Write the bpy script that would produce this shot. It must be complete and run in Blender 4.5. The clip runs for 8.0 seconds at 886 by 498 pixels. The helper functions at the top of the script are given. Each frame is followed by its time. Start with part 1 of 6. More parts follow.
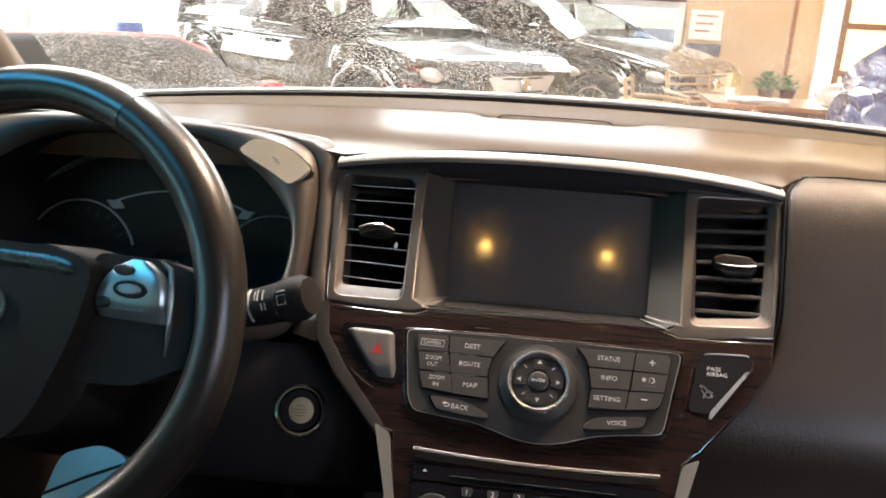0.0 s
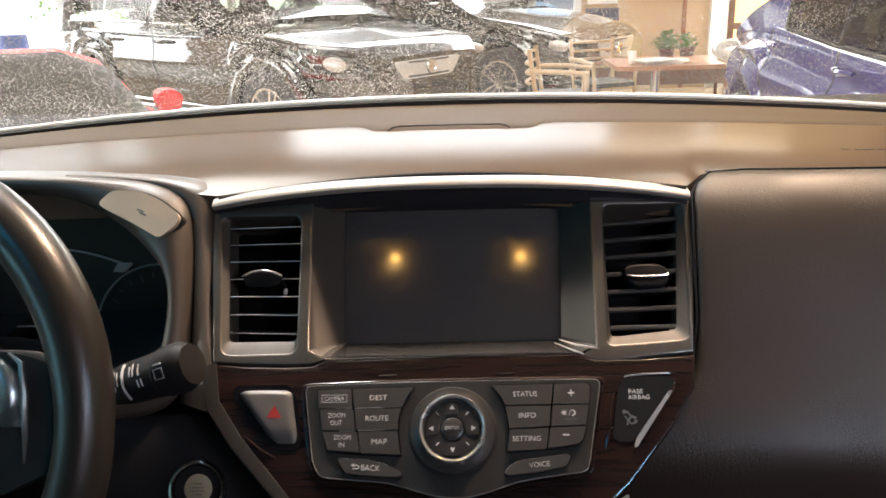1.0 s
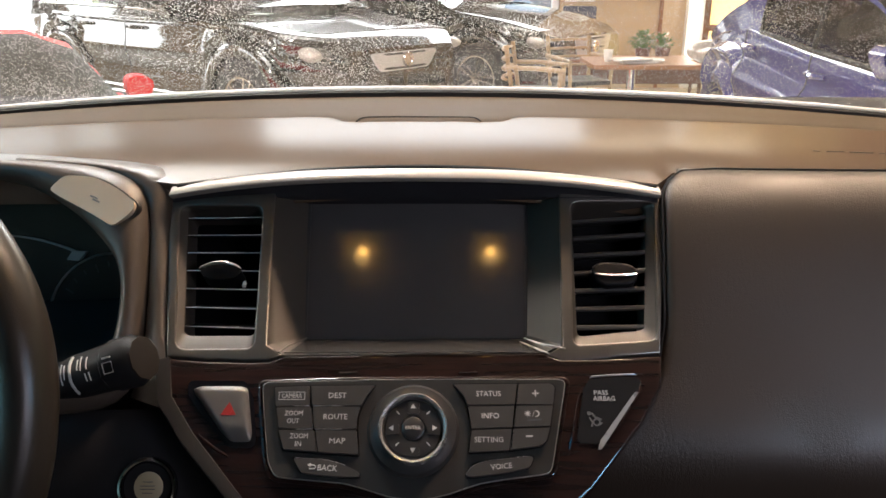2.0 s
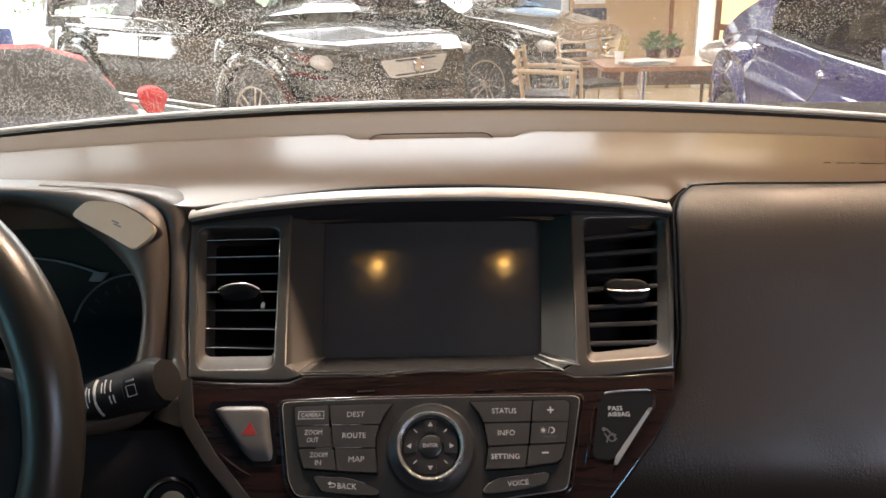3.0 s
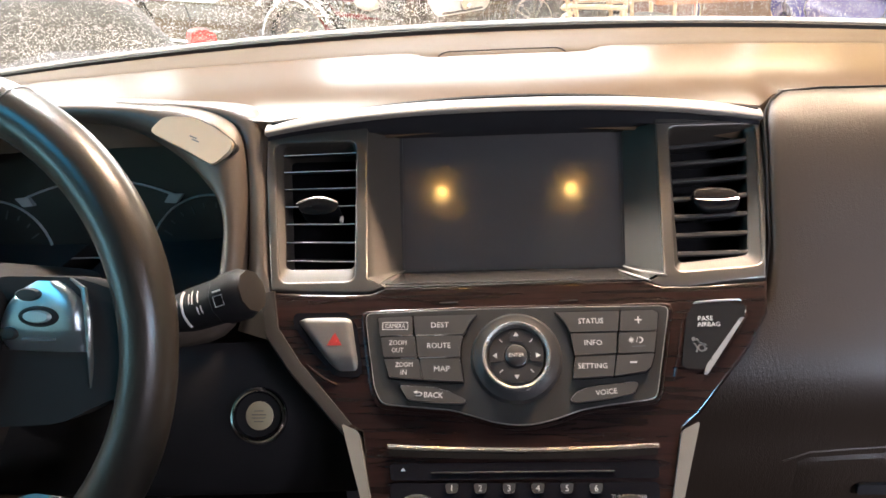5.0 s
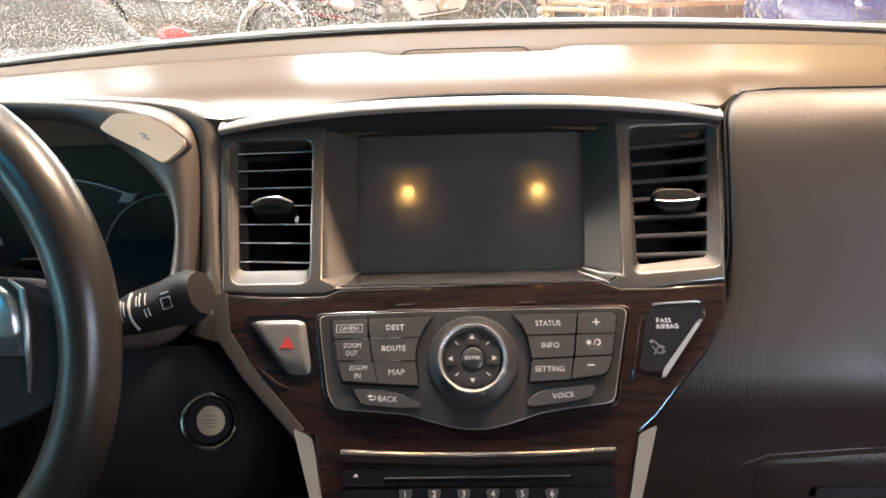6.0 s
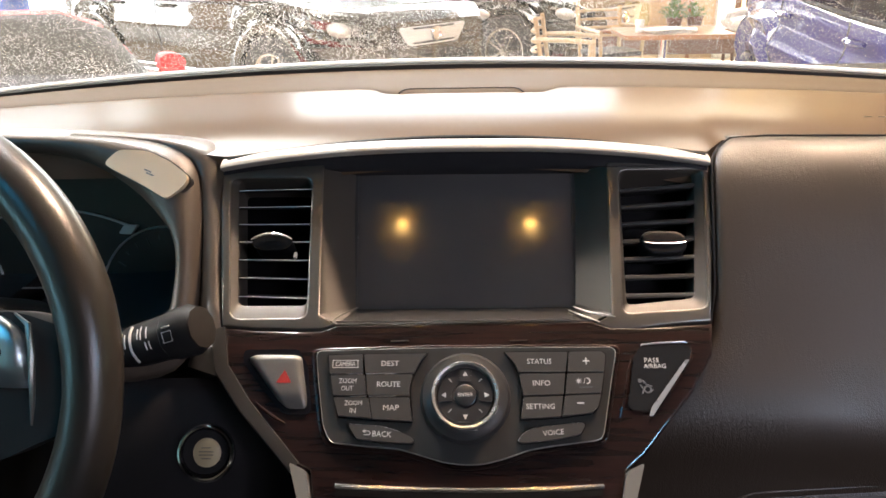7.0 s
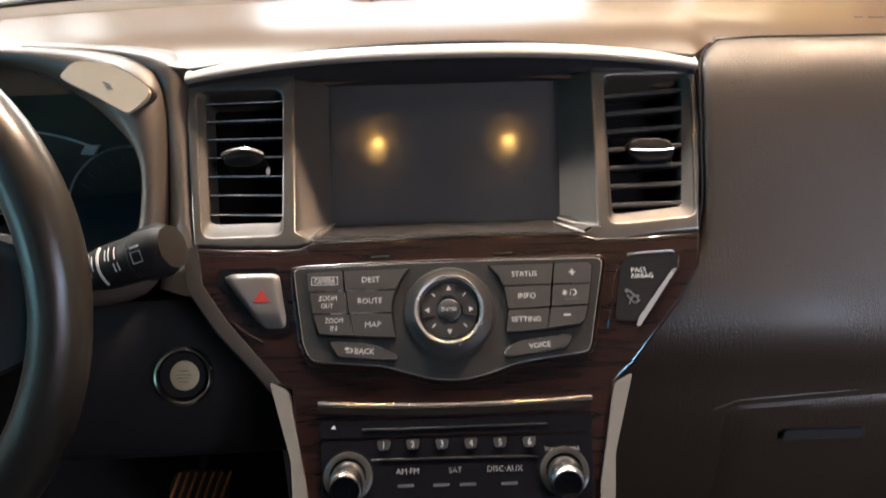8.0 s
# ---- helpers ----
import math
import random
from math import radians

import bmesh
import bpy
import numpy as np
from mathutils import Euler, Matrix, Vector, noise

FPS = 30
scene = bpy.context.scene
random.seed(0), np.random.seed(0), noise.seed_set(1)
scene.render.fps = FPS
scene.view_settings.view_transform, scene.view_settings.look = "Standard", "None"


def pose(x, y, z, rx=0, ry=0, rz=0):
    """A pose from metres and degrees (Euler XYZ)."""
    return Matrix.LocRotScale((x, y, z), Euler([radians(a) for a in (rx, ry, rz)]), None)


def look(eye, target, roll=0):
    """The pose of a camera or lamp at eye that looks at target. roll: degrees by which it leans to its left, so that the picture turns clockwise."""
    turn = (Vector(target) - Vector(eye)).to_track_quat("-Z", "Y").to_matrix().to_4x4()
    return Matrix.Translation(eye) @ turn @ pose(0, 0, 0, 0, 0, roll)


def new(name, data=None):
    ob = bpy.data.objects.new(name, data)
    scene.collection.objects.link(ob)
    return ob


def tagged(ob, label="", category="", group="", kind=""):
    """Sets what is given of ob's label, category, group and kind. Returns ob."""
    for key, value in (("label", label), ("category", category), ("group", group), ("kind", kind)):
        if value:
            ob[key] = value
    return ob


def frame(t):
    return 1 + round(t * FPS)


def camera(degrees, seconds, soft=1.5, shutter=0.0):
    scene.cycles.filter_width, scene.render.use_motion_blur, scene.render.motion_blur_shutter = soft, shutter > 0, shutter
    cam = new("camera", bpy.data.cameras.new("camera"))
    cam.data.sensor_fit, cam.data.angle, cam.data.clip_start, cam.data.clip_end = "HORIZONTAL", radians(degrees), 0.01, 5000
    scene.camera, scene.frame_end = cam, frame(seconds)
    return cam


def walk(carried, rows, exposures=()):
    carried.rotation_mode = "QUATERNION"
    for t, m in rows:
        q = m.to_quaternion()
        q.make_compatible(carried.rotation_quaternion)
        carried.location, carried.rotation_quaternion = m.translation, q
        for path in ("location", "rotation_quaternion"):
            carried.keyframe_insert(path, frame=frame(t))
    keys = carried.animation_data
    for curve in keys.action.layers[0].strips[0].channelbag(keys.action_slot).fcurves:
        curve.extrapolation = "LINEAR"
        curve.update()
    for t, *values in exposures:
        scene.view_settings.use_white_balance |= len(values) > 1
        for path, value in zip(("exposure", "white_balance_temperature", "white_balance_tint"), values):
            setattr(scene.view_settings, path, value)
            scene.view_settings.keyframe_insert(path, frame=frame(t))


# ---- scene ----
cam = camera(57.6, 8.0, soft=1.6, shutter=0.3)
PATH = [
    (0, (-0.007, -0.733, 1.384), (-0.248, 1.163, 0.794), 2.9),
    (0.5, (0.006, -0.683, 1.399), (-0.141, 1.207, 0.759), -2.6),
    (1, (0.014, -0.663, 1.411), (-0.047, 1.233, 0.778), -1.7),
    (1.5, (0.018, -0.648, 1.399), (0.016, 1.245, 0.754), 0.3),
    (1.7, (0.019, -0.646, 1.4), (0.029, 1.246, 0.753), 0.4),
    (2.8, (0.023, -0.651, 1.422), (-0.008, 1.242, 0.778), -1.1),
    (3, (0.02, -0.652, 1.421), (-0.009, 1.243, 0.782), -1.1),
    (3.5, (0.013, -0.651, 1.414), (-0.057, 1.236, 0.753), -2.6),
    (4, (-0.01, -0.663, 1.41), (-0.164, 1.202, 0.703), -4.6),
    (4.5, (-0.009, -0.658, 1.4), (-0.188, 1.191, 0.661), -4.2),
    (4.7, (-0.011, -0.655, 1.392), (-0.176, 1.192, 0.643), -3.6),
    (5.8, (0.003, -0.642, 1.395), (-0.107, 1.195, 0.613), -2.5),
    (6, (0.006, -0.64, 1.387), (-0.082, 1.207, 0.626), -2.2),
    (6.5, (0.007, -0.648, 1.396), (-0.081, 1.208, 0.656), -1.4),
    (7, (0.004, -0.652, 1.403), (-0.062, 1.219, 0.699), -1.1),
    (7.5, (0.005, -0.643, 1.403), (-0.022, 1.212, 0.657), -1.6),
    (8, (-0.002, -0.636, 1.384), (-0.006, 1.165, 0.514), -1.6),
]
EXPOSURES = [(0.0, 0.90), (0.5, 0.66), (1.0, 0.52), (1.5, 0.32), (3.0, 0.26), (3.5, 0.29), (4.0, 0.47), (4.5, 1.46), (6.0, 1.38), (6.5, 1.36), (7.0, 1.0), (7.5, 0.83), (8.0, 1.1)]
walk(cam, [(t, look(eye, target, roll)) for t, eye, target, roll in PATH], EXPOSURES)

# ---- light: a lit showroom with tall windows, two warm map lamps in the cabin ----
world = bpy.data.worlds.new("sky")
scene.world = world
world.use_nodes = True
wn = world.node_tree.nodes
sky = wn.new("ShaderNodeTexSky")
sky.sky_type, sky.sun_disc = "NISHITA", False
sky.sun_elevation, sky.sun_rotation = radians(40), radians(-40)
wn["Background"].inputs[1].default_value = 0.15
world.node_tree.links.new(sky.outputs[0], wn["Background"].inputs[0])


def area(name, place, target, sx, sy, watts, colour):
    data = bpy.data.lights.new(name, "AREA")
    data.shape, data.size, data.size_y, data.energy, data.color = "RECTANGLE", sx, sy, watts, colour
    ob = new(name, data)
    ob.matrix_basis = look(place, target)
    return ob


DAY, WARM = (0.80, 0.92, 1.0), (1.0, 0.80, 0.58)
area("ceiling_light_strip", (-3.5, 3.1, 3.9), (-3.5, 3.1, 0), 6.0, 2.4, 260, (1.0, 0.96, 0.91))
area("ceiling_light_strip", (2.9, 9.0, 3.4), (2.9, 8.0, 0), 2.2, 0.9, 80, WARM)
area("ceiling_spot", (-0.7, 1.6, 4.0), (0.0, 0.0, 1.2), 0.3, 0.3, 100, (0.99, 0.98, 0.96))
area("ceiling_spot", (1.25, 1.35, 4.0), (0.3, 0.0, 1.2), 0.3, 0.3, 165, (1.0, 0.71, 0.49))
area("ceiling_spot", (-7.5, 0.5, 4.0), (-0.1, 0.0, 1.2), 0.25, 0.25, 178, (1.0, 0.93, 0.82))
# cyan lamp added under the roof edge for the wheel's sheen, no window there
area("stand_in_daylight", (-0.65, -0.35, 1.59), (-0.36, -0.18, 1.2), 0.50, 0.13, 0.58, (0.06, 0.52, 0.90))
# unseen pale violet lamp added behind the car for the pad's sheen
area("stand_in_daylight", (2.4, -3.1, 2.45), (0.4, -0.15, 1.05), 1.4, 0.6, 76, (0.86, 0.84, 1.0))
# the next two stand in the upper shop windows
area("stand_in_daylight", (-0.2, 9.9, 2.95), (-0.2, 0, 1.2), 4.3, 1.3, 172, (0.96, 0.98, 1.0))
area("stand_in_daylight", (-7.0, 9.9, 2.95), (-1.5, 2, 1.0), 5.0, 1.2, 120, (0.92, 0.97, 1.0))
for lx in (-0.09, 0.09):
    data = bpy.data.lights.new("map_lamp_bulb", "POINT")
    data.energy, data.color, data.shadow_soft_size = 0.045, (1.0, 0.60, 0.20), 0.012
    new("map_lamp_bulb", data).matrix_basis = Matrix.Translation((lx, -0.14, 1.585))


# ---- materials ----
def material(name, colour, rough=0.5, metal=0.0, vary=0.12, scale=30.0, fine=0.0, grain=900.0, coat=0.0, coat_rough=0.04, spec=0.5, stretch=(1, 1, 1), wear=0.06, flakes=0.0):
    """Principled paint with broad stains, fine grain relief and uneven gloss, all in metres of the world."""
    m = bpy.data.materials.new(name)
    m.use_nodes = True
    n, l = m.node_tree.nodes, m.node_tree.links
    b = n["Principled BSDF"]
    co = n.new("ShaderNodeNewGeometry")
    mp = n.new("ShaderNodeMapping")
    mp.inputs["Scale"].default_value = stretch
    l.new(co.outputs["Position"], mp.inputs["Vector"])
    big, small = n.new("ShaderNodeTexNoise"), n.new("ShaderNodeTexNoise")
    big.inputs["Scale"].default_value, big.inputs["Detail"].default_value = scale, 6
    small.inputs["Scale"].default_value, small.inputs["Detail"].default_value = grain, 3
    l.new(mp.outputs[0], big.inputs["Vector"])
    l.new(co.outputs["Position"], small.inputs["Vector"])
    mix = n.new("ShaderNodeMix")
    mix.data_type = "RGBA"
    mix.inputs["A"].default_value = (*[c * (1 - vary) for c in colour], 1)
    mix.inputs["B"].default_value = (*[min(1, c * (1 + vary)) for c in colour], 1)
    l.new(big.outputs["Fac"], mix.inputs["Factor"])
    l.new(mix.outputs["Result"], b.inputs["Base Color"])
    ro = n.new("ShaderNodeMapRange")
    ro.inputs["To Min"].default_value, ro.inputs["To Max"].default_value = max(0.02, rough - wear), min(1, rough + wear)
    l.new(big.outputs["Fac"], ro.inputs["Value"])
    l.new(ro.outputs[0], b.inputs["Roughness"])
    b.inputs["Metallic"].default_value, b.inputs["Specular IOR Level"].default_value = metal, spec
    b.inputs["Coat Weight"].default_value, b.inputs["Coat Roughness"].default_value = coat, coat_rough
    if fine:
        bump = n.new("ShaderNodeBump")
        bump.inputs["Strength"].default_value, bump.inputs["Distance"].default_value = fine, 0.0006
        l.new(small.outputs["Fac"], bump.inputs["Height"])
        l.new(bump.outputs[0], b.inputs["Normal"])
    return m


def glow(name, colour, strength):
    m = bpy.data.materials.new(name)
    m.use_nodes = True
    b = m.node_tree.nodes["Principled BSDF"]
    b.inputs["Base Color"].default_value = (*colour, 1)
    b.inputs["Emission Color"].default_value, b.inputs["Emission Strength"].default_value = (*colour, 1), strength
    return m


def leather(name, colour, rough, cell=420.0, depth=0.35, spec=0.5, fold=(1, 1, 1), patchy=False):
    """Moulded soft plastic with a leather grain: pebbles and shallow wrinkles."""
    m = material(name, colour, rough, 0, 0.14, 9.0, spec=spec)
    n, l = m.node_tree.nodes, m.node_tree.links
    co = n.new("ShaderNodeNewGeometry")
    cells, folds = n.new("ShaderNodeTexVoronoi"), n.new("ShaderNodeTexNoise")
    cells.inputs["Scale"].default_value = cell
    folds.inputs["Scale"].default_value, folds.inputs["Detail"].default_value = cell / 3, 5
    mp = n.new("ShaderNodeMapping")
    mp.inputs["Scale"].default_value = fold
    l.new(co.outputs["Position"], mp.inputs["Vector"])
    for t in (cells, folds):
        l.new(mp.outputs[0], t.inputs["Vector"])
    add = n.new("ShaderNodeMath")
    add.operation = "ADD"
    l.new(cells.outputs["Distance"], add.inputs[0])
    l.new(folds.outputs["Fac"], add.inputs[1])
    bump = n.new("ShaderNodeBump")
    bump.inputs["Strength"].default_value, bump.inputs["Distance"].default_value = depth, 0.0012
    l.new(add.outputs[0], bump.inputs["Height"])
    if patchy:
        lump, span = n.new("ShaderNodeTexNoise"), n.new("ShaderNodeMapRange")
        lump.inputs["Scale"].default_value, lump.inputs["Detail"].default_value = 14, 4
        l.new(co.outputs["Position"], lump.inputs["Vector"])
        for socket, value in (("From Min", 0.42), ("From Max", 0.62), ("To Min", depth * 0.2), ("To Max", depth)):
            span.inputs[socket].default_value = value
        l.new(lump.outputs["Fac"], span.inputs["Value"])
        l.new(span.outputs[0], bump.inputs["Strength"])
        # fine upright creases
        crease, tall, more = n.new("ShaderNodeTexNoise"), n.new("ShaderNodeMapping"), n.new("ShaderNodeMath")
        tall.inputs["Scale"].default_value = (1, 0.25, 0.16)
        crease.inputs["Scale"].default_value, crease.inputs["Detail"].default_value = 430, 3
        l.new(co.outputs["Position"], tall.inputs["Vector"])
        l.new(tall.outputs[0], crease.inputs["Vector"])
        more.operation, more.inputs[1].default_value = "MULTIPLY_ADD", 1.3
        l.new(crease.outputs["Fac"], more.inputs[0])
        l.new(add.outputs[0], more.inputs[2])
        l.new(more.outputs[0], bump.inputs["Height"])
    l.new(bump.outputs[0], n["Principled BSDF"].inputs["Normal"])
    return m


def wood_veneer(name):
    m = material(name, (0.034, 0.011, 0.008), 0.42, 0, 0.1, 20, coat=1.0, coat_rough=0.05, spec=0.12)
    n, l = m.node_tree.nodes, m.node_tree.links
    co, mp = n.new("ShaderNodeNewGeometry"), n.new("ShaderNodeMapping")
    mp.inputs["Scale"].default_value = (9, 120, 120)
    l.new(co.outputs["Position"], mp.inputs["Vector"])
    g = n.new("ShaderNodeTexNoise")
    g.inputs["Scale"].default_value, g.inputs["Detail"].default_value, g.inputs["Distortion"].default_value = 1.6, 8, 0.7
    l.new(mp.outputs[0], g.inputs["Vector"])
    r = n.new("ShaderNodeValToRGB")
    r.color_ramp.elements[0].position, r.color_ramp.elements[0].color = 0.34, (0.0040, 0.0019, 0.0016, 1)
    r.color_ramp.elements[1].position, r.color_ramp.elements[1].color = 0.78, (0.021, 0.0074, 0.0058, 1)
    l.new(g.outputs["Fac"], r.inputs[0])
    l.new(r.outputs[0], n["Principled BSDF"].inputs["Base Color"])
    return m


def clear_glass(name, tint=(0.96, 0.98, 0.97), gloss=0.06, dust=0.0, mirror=0.05):
    """A thin pane: see-through, a faint mirror, and dust specks that scatter the light of both sides."""
    m = bpy.data.materials.new(name)
    m.use_nodes = True
    n, l = m.node_tree.nodes, m.node_tree.links
    n.remove(n["Principled BSDF"])
    t, g, mix = n.new("ShaderNodeBsdfTransparent"), n.new("ShaderNodeBsdfGlossy"), n.new("ShaderNodeMixShader")
    t.inputs[0].default_value, g.inputs["Roughness"].default_value = (*tint, 1), gloss
    mix.inputs[0].default_value = mirror
    l.new(t.outputs[0], mix.inputs[1])
    l.new(g.outputs[0], mix.inputs[2])
    last = mix
    if dust:
        co = n.new("ShaderNodeNewGeometry")
        cells, film, lump = n.new("ShaderNodeTexVoronoi"), n.new("ShaderNodeTexNoise"), n.new("ShaderNodeTexNoise")
        cells.inputs["Scale"].default_value = 640
        film.inputs["Scale"].default_value, film.inputs["Detail"].default_value = 560, 3
        lump.inputs["Scale"].default_value, lump.inputs["Detail"].default_value = 9, 8
        for x in (cells, film, lump):
            l.new(co.outputs["Position"], x.inputs["Vector"])
        spot, haze, patch, mul, add = (n.new("ShaderNodeMapRange"), n.new("ShaderNodeMapRange"), n.new("ShaderNodeMapRange"), n.new("ShaderNodeMath"), n.new("ShaderNodeMath"))
        for x, a, b, lo, hi in ((spot, 0.27, 0.36, 1.0, 0.0), (haze, 0.57, 0.72, 0.0, 0.3), (patch, 0.35, 0.65, 0.35, 1.0)):
            x.inputs["From Min"].default_value, x.inputs["From Max"].default_value = a, b
            x.inputs["To Min"].default_value, x.inputs["To Max"].default_value = lo, hi
        l.new(cells.outputs["Distance"], spot.inputs[0])
        l.new(film.outputs["Fac"], haze.inputs[0])
        l.new(lump.outputs["Fac"], patch.inputs[0])
        mx = n.new("ShaderNodeMath")
        mx.operation, add.operation, mul.operation = "MULTIPLY", "ADD", "MULTIPLY"
        pick = n.new("ShaderNodeMapRange")
        pick.inputs["From Min"].default_value, pick.inputs["From Max"].default_value = 0.42, 0.56
        l.new(cells.outputs["Color"], pick.inputs[0])
        l.new(spot.outputs[0], mx.inputs[0])
        l.new(pick.outputs[0], mx.inputs[1])
        l.new(mx.outputs[0], add.inputs[0])
        l.new(haze.outputs[0], add.inputs[1])
        l.new(add.outputs[0], mul.inputs[0])
        l.new(patch.outputs[0], mul.inputs[1])
        # thicker dust towards the driver's side
        axes, fade, thick = n.new("ShaderNodeSeparateXYZ"), n.new("ShaderNodeMapRange"), n.new("ShaderNodeMath")
        l.new(co.outputs["Position"], axes.inputs[0])
        l.new(axes.outputs["X"], fade.inputs[0])
        for i, x in ((1, 0.15), (2, 0.60), (3, 1.0), (4, 0.35)):
            fade.inputs[i].default_value = x
        thick.operation = "MULTIPLY"
        l.new(mul.outputs[0], thick.inputs[0])
        l.new(fade.outputs[0], thick.inputs[1])
        k = n.new("ShaderNodeMath")
        k.operation, k.inputs[1].default_value = "MULTIPLY_ADD", dust
        k.inputs[2].default_value = 0.012
        l.new(thick.outputs[0], k.inputs[0])
        d, tr, half = n.new("ShaderNodeBsdfDiffuse"), n.new("ShaderNodeBsdfTranslucent"), n.new("ShaderNodeMixShader")
        for x in (d, tr):
            x.inputs[0].default_value = (0.95, 0.94, 0.92, 1)
        l.new(d.outputs[0], half.inputs[1])
        l.new(tr.outputs[0], half.inputs[2])
        half.inputs[0].default_value = 0.75
        last = n.new("ShaderNodeMixShader")
        l.new(k.outputs[0], last.inputs[0])
        l.new(mix.outputs[0], last.inputs[1])
        l.new(half.outputs[0], last.inputs[2])
    l.new(last.outputs[0], n["Material Output"].inputs[0])
    return m


def sheen(m, share, rough):
    """An even satin film over a matt surface, equally strong at every angle."""
    n, l = m.node_tree.nodes, m.node_tree.links
    g, mix, base = n.new("ShaderNodeBsdfGlossy"), n.new("ShaderNodeMixShader"), n["Principled BSDF"]
    g.inputs["Roughness"].default_value, mix.inputs[0].default_value = rough, share
    l.new(base.inputs["Normal"].links[0].from_socket, g.inputs["Normal"])
    l.new(base.outputs[0], mix.inputs[1])
    l.new(g.outputs[0], mix.inputs[2])
    l.new(mix.outputs[0], n["Material Output"].inputs[0])
    return m


M_TOP = sheen(leather("dash_soft_plastic", (0.066, 0.0435, 0.0275), 0.6, 620, 0.02, 0.0), 0.13, 0.215)
M_TOPMATT = leather("dash_matt_plastic", (0.054, 0.039, 0.025), 0.62, 620, 0.06, 0.05)
M_PAD = leather("pad_leather_grain", (0.0245, 0.0168, 0.0115), 0.46, 1250, 0.24, spec=0.45, fold=(1, 1, 0.40), patchy=True)
M_BEZEL = leather("bezel_grained_plastic", (0.062, 0.049, 0.039), 0.40, 1100, 0.10)
# bezel plastic again, darkened to carry the shade on the tail
M_BEZELDARK = leather("darkened_bezel_plastic", (0.018, 0.016, 0.0145), 0.46, 1100, 0.08, 0.2)
M_BLACK = material("black_plastic", (0.026, 0.026, 0.027), 0.42, 0, 0.2, 40, 0.2, spec=0.25)
M_KNEE = material("dark_knee_plastic", (0.015, 0.015, 0.016), 0.5, 0, 0.2, 40, 0.2, spec=0.15)
M_RECESSGREY = material("grey_recess_plastic", (0.024, 0.024, 0.026), 0.55, 0, 0.2, 40, 0.2, spec=0.2)
M_GLOSSBLACK = material("gloss_black", (0.006, 0.006, 0.008), 0.12, 0, 0.1, 60, wear=0.03)
M_SCREEN = material("screen_film", (0.050, 0.046, 0.045), 0.17, 0, 0.05, 60, wear=0.01, coat=0.6, coat_rough=0.065, spec=0.30)
M_SILVER = material("satin_silver_paint", (0.165, 0.153, 0.138), 0.36, 0.88, 0.06, 50, 0.05, 1500, wear=0.02)
# darker copy of the silver, with the shade of recess walls and vent lips
M_SILVERSHADE = material("shaded_silver_paint", (0.052, 0.045, 0.037), 0.50, 0.25, 0.06, 50, 0.05, 1500, wear=0.02)
M_GREYBUTTON = material("grey_button_plastic", (0.037, 0.0355, 0.034), 0.36, 0.15, 0.12, 70, 0.2, 1400)
M_PANELGREY = material("grey_panel_paint", (0.045, 0.044, 0.043), 0.20, 0.35, 0.1, 60, 0.15, 1500)
M_BRIGHT = material("bright_satin_metal", (0.31, 0.32, 0.33), 0.28, 0.45, 0.05, 80)
M_CHROMEDARK = material("polished_chrome", (0.80, 0.80, 0.79), 0.12, 1.0, 0.03, 80, wear=0.02)
M_CHROME = material("chrome", (0.88, 0.88, 0.88), 0.17, 1.0, 0.03, 80, wear=0.04)
M_PALE = material("pale_silver_paint", (0.40, 0.37, 0.33), 0.32, 0.2, 0.06, 60, 0.1, 1400)
M_WOOD = wood_veneer("dark_red_wood_veneer")
M_WHITE = material("white_print", (0.42, 0.42, 0.41), 0.5, 0, 0.05, 200)
M_DIM = material("dim_print", (0.16, 0.16, 0.16), 0.5, 0, 0.05, 200)
M_RED = material("red_print", (0.26, 0.018, 0.016), 0.4, 0, 0.05, 200)
M_WHEEL = leather("wheel_leather", (0.024, 0.021, 0.018), 0.31, 800, 0.04, 0.6)
M_WHEELTOP = leather("glossy_rim_leather", (0.034, 0.030, 0.026), 0.27, 800, 0.03, 1.0)
for socket, value in (("Coat Weight", 0.5), ("Coat Roughness", 0.16)):
    M_WHEELTOP.node_tree.nodes["Principled BSDF"].inputs[socket].default_value = value
M_CREAM = material("cream_cap", (0.40, 0.34, 0.22), 0.45, 0, 0.12, 60, 0.1)
M_PEDAL = material("pedal_rubber", (0.03, 0.028, 0.026), 0.5, 0, 0.2, 60, 0.2)
M_SEAL = material("black_rubber", (0.012, 0.012, 0.013), 0.6, 0, 0.2, 40, 0.2, spec=0.08)
M_CLEAR = clear_glass("dusty_windscreen", dust=1.0)
M_UNDER = material("matt_black_lining", (0.026, 0.026, 0.029), 0.7, 0, 0.2, 40, spec=0.05)
M_CARPET = material("dark_carpet", (0.022, 0.022, 0.025), 0.95, 0, 0.3, 60, 0.8, 500)
M_LINER = material("headliner_cloth", (0.150, 0.139, 0.128), 0.9, 0, 0.06, 30, 0.4, 900)
M_LAMP = glow("warm_lamp_lens", (1.0, 0.50, 0.10), 46)


# ---- builders ----
def thing(name, label, category, base=(0, 0, 0), group="", kind=""):
    ob = new(name)
    ob.matrix_basis, ob.empty_display_size = Matrix.Translation(base), 0.05
    return tagged(ob, label, category, group, kind)


def mesh_of(name, bm, mat, angle=38):
    bmesh.ops.recalc_face_normals(bm, faces=bm.faces)
    me = bpy.data.meshes.new(name)
    bm.to_mesh(me)
    bm.free()
    me.materials.append(mat)
    me.polygons.foreach_set("use_smooth", [True] * len(me.polygons))
    me.set_sharp_from_angle(angle=radians(angle))
    return me


